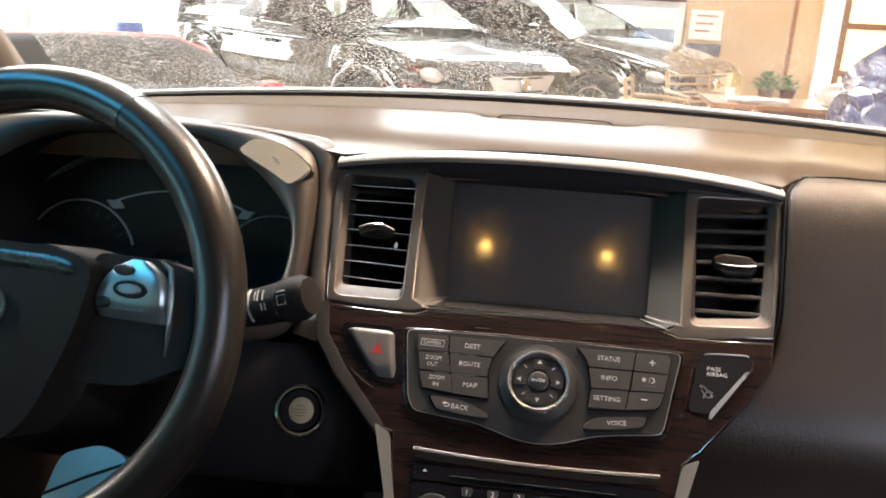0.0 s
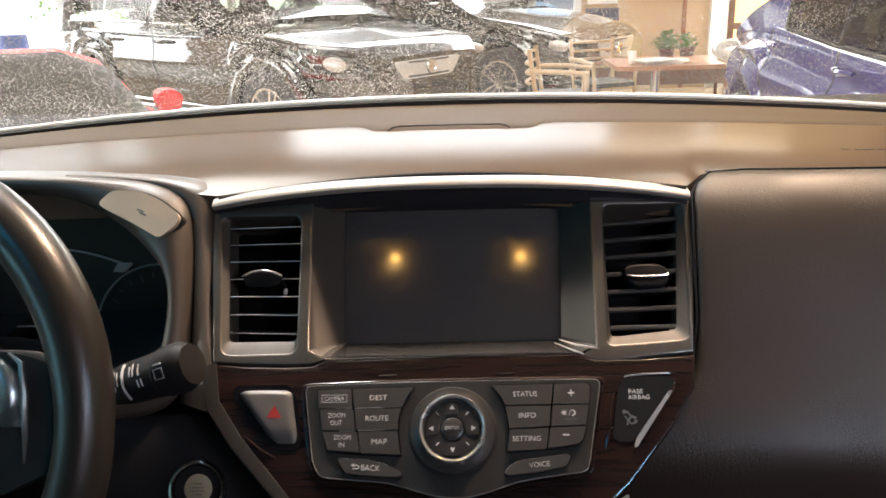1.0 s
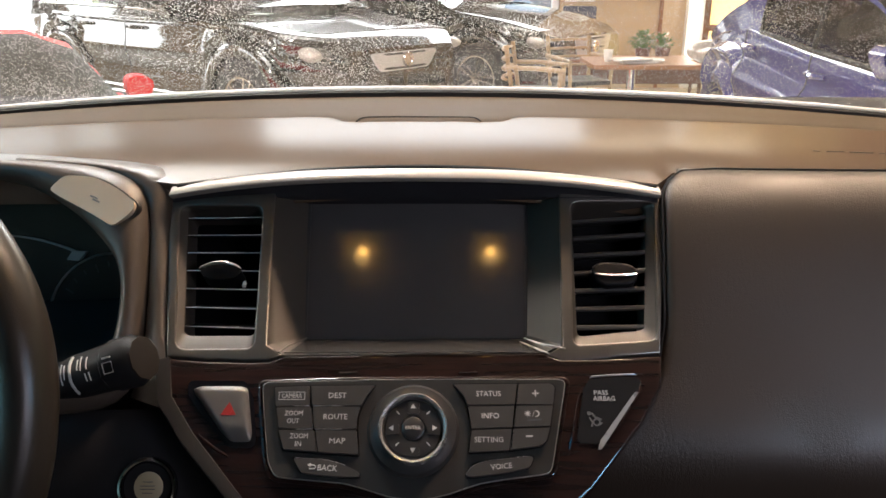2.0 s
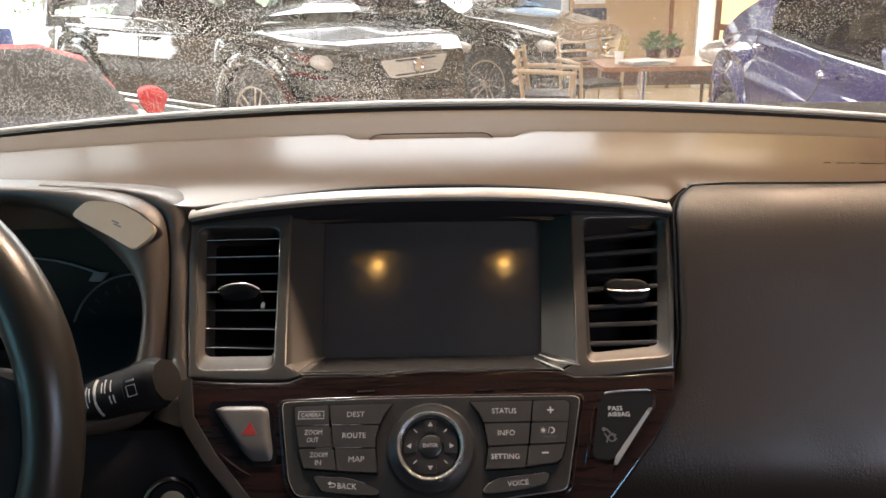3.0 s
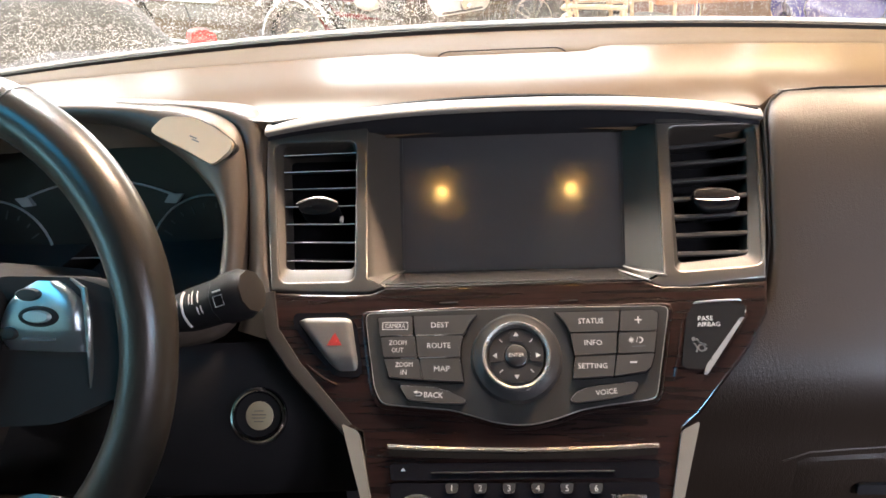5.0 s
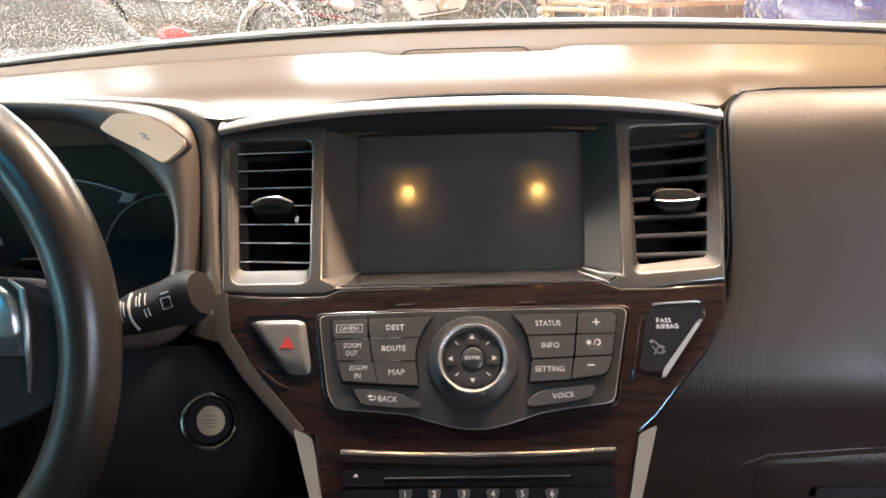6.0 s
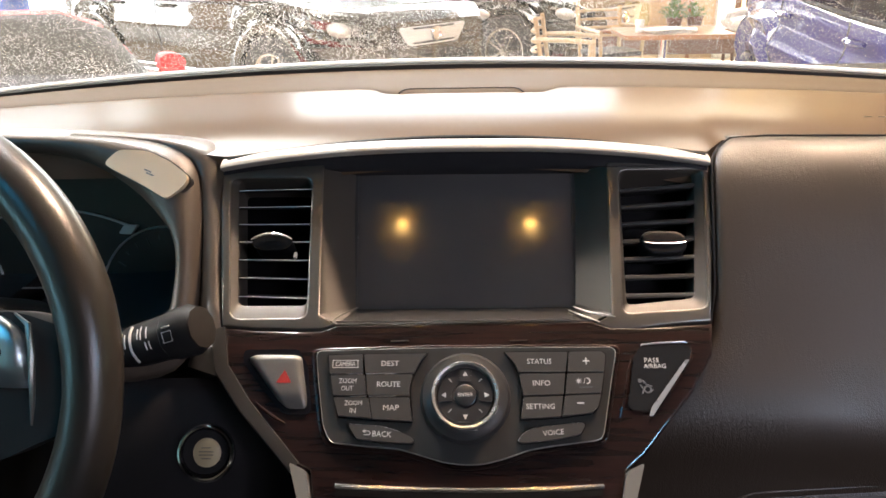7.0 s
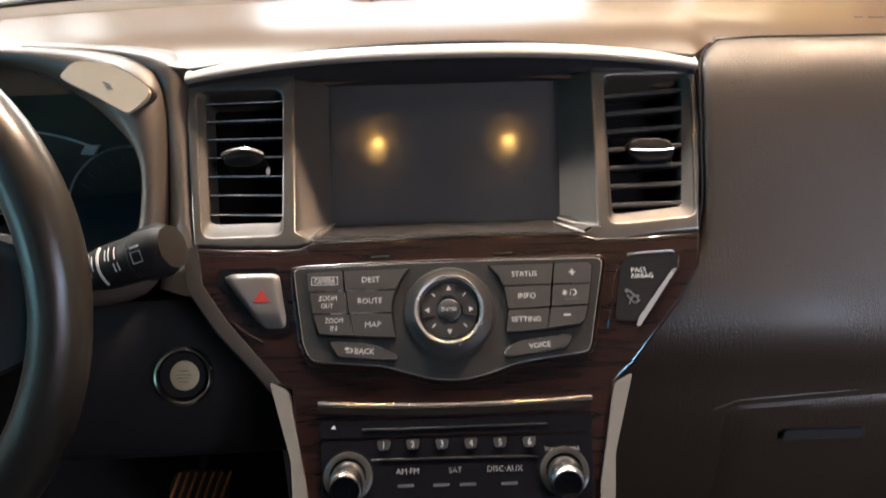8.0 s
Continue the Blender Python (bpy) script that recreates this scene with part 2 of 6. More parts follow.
def part(name, bm, mat, parent=None, label="", angle=38):
    ob = new(name, bm if isinstance(bm, bpy.types.Mesh) else mesh_of(name, bm, mat, angle))
    if parent:
        ob.parent = parent
        if parent.parent is None:
            ob.matrix_parent_inverse = parent.matrix_basis.inverted()
    return tagged(ob, label)


def rounded(poly, r, n=4):
    """A polygon with its corners rounded."""
    out = []
    for i, p in enumerate(poly):
        p, a, b = Vector(p), Vector(poly[i - 1]), Vector(poly[(i + 1) % len(poly)])
        ra = min(r, (a - p).length * 0.45)
        rb = min(r, (b - p).length * 0.45)
        s, e = p + (a - p).normalized() * ra, p + (b - p).normalized() * rb
        for k in range(n + 1):
            t = k / n
            out.append(s * (1 - t) ** 2 + p * 2 * t * (1 - t) + e * t * t)
    return out


def prism(poly, w0, w1, bevel=0.0, holes=(), m=None, seg=2):
    """A plate with the outline poly, from depth w0 to w1, its upper edges rounded."""
    bm = bmesh.new()
    loops = []
    for lp in (poly, *holes):
        vs = [bm.verts.new((p[0], p[1], w0)) for p in lp]
        loops += [bm.edges.new((vs[i - 1], vs[i])) for i in range(len(vs))]
    if holes:
        bmesh.ops.triangle_fill(bm, edges=loops, use_beauty=True)
    else:
        bm.faces.new(bm.verts)
    res = bmesh.ops.extrude_face_region(bm, geom=bm.faces[:])
    top = [v for v in res["geom"] if isinstance(v, bmesh.types.BMVert)]
    for v in top:
        v.co.z = w1
    if bevel:
        es = [e for e in bm.edges if e.verts[0].co.z == w1 and e.verts[1].co.z == w1 and any(abs(f.normal.z) < 0.5 or f.calc_area() == 0 or len({v.co.z for v in f.verts}) > 1 for f in e.link_faces)]
        bmesh.ops.bevel(bm, geom=es, offset=bevel, segments=seg, affect="EDGES", profile=0.6, clamp_overlap=True)
    if m is not None:
        bm.transform(m)
    return bm


def box(x0, x1, y0, y1, z0, z1, bevel=0.0):
    bm = bmesh.new()
    bmesh.ops.create_cube(bm, size=1)
    bm.transform(Matrix.Translation(((x0 + x1) / 2, (y0 + y1) / 2, (z0 + z1) / 2)) @ Matrix.Diagonal((abs(x1 - x0), abs(y1 - y0), abs(z1 - z0), 1)))
    if bevel:
        bmesh.ops.bevel(bm, geom=bm.edges[:], offset=bevel, segments=2, affect="EDGES", clamp_overlap=True)
    return bm


def lathe(profile, n=32, m=None):
    """Turn a profile of (radius, height) round z."""
    bm = bmesh.new()
    rings = [[bm.verts.new((r * math.cos(2 * math.pi * i / n), r * math.sin(2 * math.pi * i / n), h)) for i in range(n)] if r > 1e-6 else [bm.verts.new((0, 0, h))] for r, h in profile]
    for a, b in zip(rings, rings[1:]):
        for i in range(n):
            j = (i + 1) % n
            if len(a) == 1:
                bm.faces.new((a[0], b[i], b[j]))
            elif len(b) == 1:
                bm.faces.new((a[i], b[0], a[j]))
            else:
                bm.faces.new((a[i], b[i], b[j], a[j]))
    if m is not None:
        bm.transform(m)
    return bm


def sheet(rows, closed=False, m=None):
    """A surface through rows of points."""
    bm = bmesh.new()
    vs = [[bm.verts.new(p) for p in row] for row in rows]
    for a, b in zip(vs, vs[1:]):
        for i in range(len(a) - (0 if closed else 1)):
            j = (i + 1) % len(a)
            bm.faces.new((a[i], a[j], b[j], b[i]))
    if m is not None:
        bm.transform(m)
    return bm


def tube(points, r, n=10, flat=1.0, caps=True):
    """A round bar along points; r may be a list."""
    pts = [Vector(p) for p in points]
    rs = r if isinstance(r, (list, tuple)) else [r] * len(pts)
    rows, up = [], Vector((0, 0, 1))
    for i, p in enumerate(pts):
        d = (pts[min(i + 1, len(pts) - 1)] - pts[max(i - 1, 0)]).normalized()
        a = d.cross(up)
        a = d.cross(Vector((0, 1, 0))) if a.length < 1e-4 else a
        a.normalize()
        b = a.cross(d)
        rows.append([p + a * rs[i] * math.cos(2 * math.pi * k / n) + b * rs[i] * flat * math.sin(2 * math.pi * k / n) for k in range(n)])
    bm = sheet(rows, True)
    if caps:
        bm.verts.ensure_lookup_table()
        bm.faces.new(bm.verts[:n])
        bm.faces.new(bm.verts[-n:])
    return bm


def join(*bms):
    out = bmesh.new()
    for b in bms:
        me = bpy.data.meshes.new("tmp")
        b.to_mesh(me)
        b.free()
        out.from_mesh(me)
        bpy.data.meshes.remove(me)
    return out


def text_bm(text, height, u, v, w, m, align="CENTER", squeeze=1.0):
    """Raised lettering, centred on (u, v), capital letters height tall."""
    cu = bpy.data.curves.new("lettering", "FONT")
    cu.body, cu.size, cu.align_x, cu.align_y, cu.extrude, cu.resolution_u = text, height / 0.7, align, "CENTER", 0.0001, 2
    ob = new("lettering", cu)
    dg = bpy.context.evaluated_depsgraph_get()
    me = bpy.data.meshes.new_from_object(ob.evaluated_get(dg))
    bpy.data.objects.remove(ob)
    bpy.data.curves.remove(cu)
    bm = bmesh.new()
    bm.from_mesh(me)
    bpy.data.meshes.remove(me)
    bm.transform(m @ Matrix.Translation((u, v, w)) @ Matrix.Diagonal((squeeze, 1, 1, 1)))
    return bm


def interp(x, knots):
    return float(np.interp(x, [k[0] for k in knots], [k[1] for k in knots]))


def smooth_curve(xs, knots, n=5):
    a = np.interp(xs, [k[0] for k in knots], [k[1] for k in knots])
    pad = np.pad(a, n, mode="edge")
    ker = np.hanning(2 * n + 3)[1:-1]
    return np.convolve(pad, ker / ker.sum(), mode="valid")


# The tilted face of the centre stack: u across, v up the slope, w out towards the seats.
H = math.sqrt(0.5)
PANEL = Matrix(((1, 0, 0, 0), (0, H, -H, 0), (0, H, H, 1.217), (0, 0, 0, 1)))


def P(u, v, w=0.0):
    return PANEL @ Vector((u, v, w))

# ---- the showroom: floor, walls, ceiling ----
M_FLOOR = material("polished_cream_tiles", (0.55, 0.49, 0.40), 0.16, 0, 0.08, 3, wear=0.05)
M_WALL = material("tan_wall_paint", (0.47, 0.33, 0.19), 0.6, 0, 0.08, 2, 0.1)
M_WALLWHITE = material("white_wall_paint", (0.78, 0.76, 0.72), 0.6, 0, 0.04, 2, 0.1)
M_BEAM = material("added_beam_brown", (0.09, 0.065, 0.045), 0.6, 0, 0.12, 2, 0.1)
M_CEILING = material("taupe_ceiling_paint", (0.18, 0.155, 0.13), 0.7, 0, 0.06, 2, 0.1)
M_DOORWOOD = material("brown_joinery_wood", (0.22, 0.085, 0.03), 0.35, 0, 0.25, 3, stretch=(12, 12, 1))
M_AMBER = glow("lit_amber_pane", (1.0, 0.72, 0.30), 1.3)
M_ALU = material("white_window_frame", (0.75, 0.76, 0.76), 0.4, 0.2, 0.04, 10)
M_FOLIAGE = material("foliage", (0.07, 0.16, 0.03), 0.55, 0, 0.4, 14)
M_DAYLIT = glow("bright_overcast_distance", (0.93, 0.97, 1.0), 1.3)
M_DAYWEST = glow("bright_daylight_distance", (0.94, 0.97, 1.0), 6.0)
M_STRIP = glow("white_edge_glow", (1.0, 0.95, 0.88), 6)
M_TUBE = glow("lamp_diffuser", (1.0, 0.95, 0.86), 7)
M_DOWN = glow("downlight_lens", (1.0, 0.86, 0.66), 40)

tagged(part("floor", box(-16, 12, -9, 13, -0.2, 0), M_FLOOR), "polished cream tiled showroom floor", "floor", kind="structure")
tagged(part("ceiling", box(-16, 12, -9, 13, 4.1, 4.3), M_CEILING), "plain taupe showroom ceiling", "ceiling", kind="structure")
tagged(part("wall_south", box(-16, 12, -9.2, -9, 0, 4.1), M_WALLWHITE), "plain pale wall behind the parked car", "wall", kind="structure")
tagged(part("wall_east", box(8, 8.2, -9, 10, 0, 4.1), M_WALL), "tan painted showroom side wall", "wall", kind="structure")
tagged(part("wall_north", box(1.52, 3.12, 10.0, 10.2, 0, 4.1), M_WALL), "tan painted showroom end wall", "wall", kind="structure")
tagged(part("wall_north_right", box(5.6, 8.0, 10.0, 10.2, 0, 4.1), M_WALL), "tan painted wall beside the amber windows", "wall", kind="structure")
tagged(part("trim", box(2.78, 2.83, 9.97, 9.998, 0, 4.1, 0.004), M_DOORWOOD), "narrow timber strip on the tan wall", "trim", kind="structure")
tagged(part("column", box(3.12, 3.34, 9.92, 10.2, 0, 4.1, 0.01), M_WALLWHITE), "white square column against the wall", "column", kind="structure")
# glowing strip put in for the brightly lit edge of the column
wl = thing("column_glow", "upright glowing strip for the lit edge of the column", "lamp", (3.21, 9.88, 0.4))
part("tube", lathe([(0.0, 0.35), (0.03, 0.36), (0.03, 3.6), (0.0, 3.61)], 16, Matrix.Translation((3.21, 9.87, 0))), M_STRIP, wl)
part("bracket", box(3.19, 3.23, 9.87, 9.92, 0.30, 0.35), M_ALU, wl)

# tall shop windows
win = thing("window_1", "tall bright shop windows with slim white frames", "window", (-6, 10.1, 0), kind="structure")
for k in range(8):
    x = -14.0 + k * 2.21
    part("window_frame", box(x - 0.04, x + 0.04, 10.02, 10.14, 0, 4.1, 0.005), M_ALU, win)
for z in (0.05, 1.46, 2.34, 3.64):
    part("window_frame", box(-14, 1.5, 10.04, 10.12, z - 0.04, z + 0.04, 0.005), M_ALU, win)
# unseen dark bands, added to shape what the car paint reflects
tagged(part("wall_north_beam", box(-14, 1.5, 10.0, 10.2, 1.5, 2.3), M_BEAM), "unseen dark beam added to darken reflections on the cars", "beam", kind="structure")
tagged(part("wall_north_head", box(-14, 1.5, 10.0, 10.2, 3.68, 4.1), M_BEAM), "unseen dark wall added above the upper windows to limit reflections", "wall", kind="structure")
side = thing("window_2", "tall side windows of the showroom with slim frames", "window", (-9, 0, 0), kind="structure")
for k in range(7):
    y = -8.8 + k * 3.1
    part("window_frame", box(-9.06, -8.94, y - 0.04, y + 0.04, 0, 4.1, 0.005), M_ALU, side)
# unseen piers, sill, beam and head, added to cut up the cars' reflections
for k in range(7):
    y = -8.8 + k * 3.1
    tagged(part("wall_west", box(-9.2, -9.07, y - 0.7, y + 0.7, 0, 4.1), M_WALL), "unseen tan pier added to break up reflections on the cars", "wall", kind="structure")
tagged(part("wall_west_sill", box(-9.2, -9.06, -9, 10, 0, 1.0), M_WALL), "unseen low tan wall added to darken low reflections on the cars", "wall", kind="structure")
tagged(part("wall_west_beam", box(-9.2, -9.05, -9, 10, 1.85, 2.3), M_BEAM), "unseen dark beam added to split reflections on the cars", "beam", kind="structure")
tagged(part("wall_west_head", box(-9.2, -9.05, -9, 10, 3.3, 4.1), M_BEAM), "unseen dark wall added above the side windows to bound reflections", "wall", kind="structure")
tagged(part("backdrop", box(-40, 1.45, 16, 16.1, -0.5, 26), M_DAYLIT), "bright hazy daylight beyond the shop windows", "backdrop", kind="structure")
tagged(part("backdrop", box(-16.2, -16, -12, 15.5, -0.5, 18), M_DAYWEST), "bright hazy daylight beyond the side windows", "backdrop", kind="structure")

# amber lit joinery at the end of the room
amber = thing("window_3", "brown timber window with amber lit panes", "window", (4.4, 10.1, 0), kind="structure")
for x in (3.40, 3.98, 4.56, 5.14, 5.56):
    part("window_frame", box(x - 0.05, x + 0.05, 10.02, 10.14, 0, 4.1, 0.006), M_DOORWOOD, amber)
for z in (0.06, 0.75, 1.32, 1.9, 4.04):
    part("window_frame", box(3.36, 5.6, 10.03, 10.13, z - 0.04, z + 0.04, 0.006), M_DOORWOOD, amber)
for k, x in enumerate((3.45, 4.03, 4.61, 5.19)):
    part("pane", box(x, min(x + 0.48, 5.51), 10.07, 10.09, 0.02, 4.0), M_AMBER, amber)

for k in range(4):
    lamp = thing("ceiling_light", "long white fluorescent ceiling light", "lamp", (-6 + 3.6 * k, 3.1, 4.1), group="ceiling lights")
    part("frame", box(-7 + 3.6 * k, -5 + 3.6 * k, 2.95, 3.25, 4.04, 4.1, 0.01), M_ALU, lamp)
    part("diffuser", box(-6.95 + 3.6 * k, -5.05 + 3.6 * k, 2.98, 3.22, 4.02, 4.04), M_TUBE, lamp)
for k in range(9):
    x, y = -3.6 + 1.8 * (k % 5), 4.0 + 3.0 * (k // 5)
    spot = thing("downlight", "small round ceiling downlight", "lamp", (x, y, 4.1), group="downlights")
    part("ring", lathe([(0.05, 0), (0.075, 0), (0.075, -0.02), (0.05, -0.02)], 20, Matrix.Translation((x, y, 4.1))), M_ALU, spot)
    part("lens", lathe([(0.05, -0.012), (0, -0.015)], 20, Matrix.Translation((x, y, 4.1))), M_DOWN, spot)

# ---- the cabin shell ----
tagged(part("car_roof", sheet([[(x, y, 1.66 - 0.05 * x * x - 0.02 * (y + 1.2) ** 2) for x in np.linspace(-0.68, 0.68, 9)] for y in np.linspace(-0.05, -2.7, 9)]), M_LINER), "dark grey cloth headlining of the car roof", "headliner", kind="structure")
for sgn in (-1, 1):
    tagged(part("door_wall", box(sgn * 0.80, sgn * 0.76, -2.9, 0.74, 0.35, 1.16, 0.01), M_PAD), "dark grained inner side of the car door", "door panel", kind="structure")
    tagged(part("pillar", tube([(sgn * 0.80, 0.42, 1.16), (sgn * 0.76, 0.15, 1.42), (sgn * 0.69, -0.1, 1.64)], 0.04), M_LINER), "slanted windscreen pillar with dark cloth trim", "pillar", kind="structure")
    tagged(part("pillar", tube([(sgn * 0.79, -1.1, 1.16), (sgn * 0.69, -1.15, 1.63)], 0.05), M_LINER), "upright door pillar with dark cloth trim", "pillar", kind="structure")
# unseen walls added up to the roof to block light from behind
for sgn in (-1, 1):
    tagged(part("rear_light_blocker", box(sgn * 0.79, sgn * 0.74, -2.9, -1.16, 1.16, 1.60, 0.01), M_PAD), "unseen dark wall added to shut out light from the rear sides", "panel", kind="structure")
tagged(part("car_rear_wall", box(-0.8, 0.8, -2.95, -2.9, 0.35, 1.62, 0.01), M_PAD), "unseen dark rear wall raised to shut out light from behind", "panel", kind="structure")
tagged(part("car_floor", box(-0.8, 0.8, -2.9, 0.75, 0.30, 0.36), M_CARPET), "black carpet of the car floor", "carpet", kind="structure")
tagged(part("firewall", box(-0.8, 0.8, 0.70, 0.74, 0.36, 1.20), M_CARPET), "black carpeted front wall of the footwell", "panel", kind="structure")

# hidden box, added to block light leaking in below the windscreen
tagged(part("cowl", box(-0.8, 0.8, 0.535, 0.75, 1.19, 1.205), M_UNDER), "unseen black box added to keep stray light out of the footwell", "panel", kind="structure")

# unseen panes, their strong blue added to tint reflections from the sides
M_SIDEPANE = clear_glass("blue_tinted_pane", (0.30, 0.70, 0.86), 0.02)
for sgn in (-1, 1):
    pane = tagged(part("door_window", sheet([[(sgn * (0.775 - 0.075 * f), y, 1.16 + 0.46 * f) for y in np.linspace(-1.10, 0.36 - 0.42 * f, 6)] for f in (0, 0.33, 0.66, 1.0)]), M_SIDEPANE), "unseen door glass tinted blue to colour side reflections", "window", kind="structure")
    pane.visible_shadow = False

# windscreen: dusty raked glass, black seal and pale cowl edge
def base_y(x):
    return 0.505 - 0.06 * x * x


def base_z(x):
    return 1.246 - 0.068 * x * x


ws = thing("windscreen", "dusty raked windscreen above the dashboard", "windscreen", (0, 0.5, 1.24), kind="structure")
rows = []
for f in np.linspace(0, 1, 12):
    rows.append([(x * (1 - 0.10 * f), (base_y(x) + 0.012) * (1 - f) + (-0.06) * f, (base_z(x) - 0.008) * (1 - f) + (1.65 - 0.05 * x * x) * f + 0.03 * f * (1 - f)) for x in np.linspace(-0.76, 0.76, 25)])
pane = part("pane", sheet(rows), M_CLEAR, ws)
pane.visible_shadow = False
part("seal", tube([(x, base_y(x) - 0.006, base_z(x) - 0.0040) for x in np.linspace(-0.76, 0.76, 31)], 0.0086, 8), M_SEAL, ws)
part("cowl_edge", tube([(x, base_y(x) + 0.03, base_z(x) + 0.0022) for x in np.linspace(-0.76, 0.76, 31)], 0.0036, 8), M_ALU, ws, "pale cowl edge outside the glass")

# overhead console with the two map lamps
con = thing("overhead_console", "dark overhead console with two warm map lamps", "console", (0, -0.17, 1.64))
part("housing", prism(rounded([(-0.26, -0.166), (-0.09, -0.172), (0.0, -0.190), (0.09, -0.212), (0.26, -0.230), (0.26, -0.03), (-0.26, -0.03)], 0.02), 1.605, 1.66, 0.0), M_UNDER, con)
for lx in (-0.09, 0.09):
    part("lamp_lens", lathe([(0.0, -0.003), (0.006, -0.002), (0.0075, 0.004)], 24, Matrix.Translation((lx, -0.14, 1.603))), M_LAMP, con, "glowing warm lamp lens")

# ---- the dashboard ----
dash = thing("dashboard", "dark grained dashboard with a soft top pad", "dashboard", (0, 0.2, 0.9))


def front_y(x):
    a = abs(x)
    c = 0.0275 - 0.018 * (min(a, 0.2) / 0.2) ** 2
    return c + (0.030 * min(1, max(0, (a - 0.203) / 0.018)) if x > 0 else 0.020 * min(1, max(0, (a - 0.228) / 0.03)))


def lip_y(x):
    return 0.272 - 0.040 * min(1, max(0, (0.106 - abs(x)) / 0.02)) - 0.05 * x * x


def front_z(x):
    a = abs(x)
    return 1.2507 - 0.012 * (min(a, 0.2) / 0.2) ** 2 + 0.006 * min(1, max(0, (a - 0.2) / 0.05)) - 0.05 * max(0, a - 0.25) ** 2


def low_tier(x, y):
    f = (y - front_y(x)) / (0.31 - front_y(x))
    base = 1.2500 - 0.055 * x * x + 0.0065 * (1 - math.exp(-6 * f)) - 0.004 * f * f
    return base + (front_z(x) - 1.2500 + 0.055 * x * x) * math.exp(-9 * f)


xs = np.concatenate([np.linspace(-0.76, -0.23, 16), np.linspace(-0.222, 0.222, 45), np.linspace(0.23, 0.76, 16)])
rows = [[(x, front_y(x) + 0.004, front_z(x) - 0.03) for x in xs], [(x, front_y(x) - 0.0005, front_z(x) - 0.006) for x in xs]]
for f in np.linspace(0, 1, 20):
    rows.append([(x, front_y(x) * (1 - f) + (lip_y(x) + 0.004) * f, low_tier(x, front_y(x) * (1 - f) + (lip_y(x) + 0.004) * f) - 0.002 * max(0, f * 20 - 19)) for x in xs])
part("top_pad", sheet(rows), M_TOP, dash, "tan-lit grained soft top pad")


xs2 = np.concatenate([np.linspace(-0.76, -0.115, 22), np.linspace(-0.11, -0.08, 9), np.linspace(-0.07, 0.07, 11), np.linspace(0.08, 0.11, 9), np.linspace(0.115, 0.76, 22)])


def high_tier(x, y):
    f = (y - 0.27) / (0.5 - 0.27)
    return (1.2541 - 0.055 * x * x) * (1 - f) + (base_z(x) - 0.004) * f


rows = [[(x, lip_y(x) - 0.012, low_tier(x, lip_y(x) - 0.012) - 0.0005) for x in xs2], [(x, lip_y(x) - 0.005, 0.5 * low_tier(x, lip_y(x) - 0.005) + 0.5 * high_tier(x, lip_y(x) - 0.005)) for x in xs2]]
for f in np.linspace(0, 1, 10):
    rows.append([(x, (lip_y(x) + 0.003) * (1 - f) + (base_y(x) + 0.01) * f, high_tier(x, (lip_y(x) + 0.003) * (1 - f) + (base_y(x) + 0.01) * f)) for x in xs2])
part("defroster_panel", sheet(rows), M_TOPMATT, dash, "raised panel along the windscreen with a centre tab")
arc = [(x, 0.2415 - 0.020 * min(1, max(0, (abs(x + 0.004) - 0.057) / 0.009)) ** 1.5, 0) for x in np.linspace(-0.071, 0.063, 45)]
part("seam", tube([(x, y, (high_tier(x, y) if y > lip_y(x) - 0.004 else low_tier(x, y)) + 0.0004) for x, y, _ in arc], 0.0008, 6), M_SEAL, dash)
for x0, x1 in ((0.372, 0.379), (0.385, 0.402), (0.407, 0.43), (0.436, 0.47)):
    part("crease", tube([(x, 0.104 + 0.02 * (x - 0.37), low_tier(x, 0.104) + 0.0001) for x in np.linspace(x0, x1, 4)], 0.0005, 6), M_BLACK, dash)

# black tube that draws the shadow line between top pad and brow
part("brow_shadow_line", tube([(x, front_y(x) - 0.0026, front_z(x) - 0.0016) for x in np.linspace(-0.2, 0.2, 33)], [0.0030 - 0.0016 * (abs(x) / 0.2) ** 2 for x in np.linspace(-0.2, 0.2, 33)], 8), M_SEAL, dash, "dark tube drawn as the shadow line above the silver brow")
# the edge where the pads meet the centre stack
EDGE = [(0.62, 0.100), (0.95, 0.108), (1.0, 0.121), (1.039, 0.131), (1.066, 0.142), (1.116, 0.189), (1.148, 0.1972), (1.182, 0.1996), (1.219, 0.2028), (1.230, 0.2042), (1.2365, 0.2075), (1.2412, 0.2130), (1.2440, 0.2200), (1.246, 0.2320)]
PROFILE = [(0.045, 1.2445), (0.034, 1.2455), (0.019, 1.2432), (0.004, 1.2350), (-0.011, 1.2220), (-0.034, 1.193), (-0.059, 1.158), (-0.083, 1.125), (-0.103, 1.098), (-0.117, 1.078), (-0.1245, 1.060), (-0.1260, 1.042), (-0.1245, 1.028)]
GLOVE = [(-0.1245, 1.028), (-0.1235, 1.012), (-0.1250, 0.998), (-0.1245, 0.972), (-0.118, 0.93), (-0.106, 0.86), (-0.083, 0.78), (-0.04, 0.70)]


def dense(knots, n):
    t = np.linspace(0, len(knots) - 1, n)
    ks = range(len(knots))
    return list(zip(smooth_curve(t, list(zip(ks, [k[0] for k in knots])), 3), smooth_curve(t, list(zip(ks, [k[1] for k in knots])), 3)))


def pad_point(y, z, e, sgn, far, f, lift=0.0):
    return (sgn * (e + 0.009 + (far - e - 0.009) * f), y - 0.012 * math.sin(math.pi * f) + 0.03 * f * f - lift * 0.9, z + lift * 0.4)


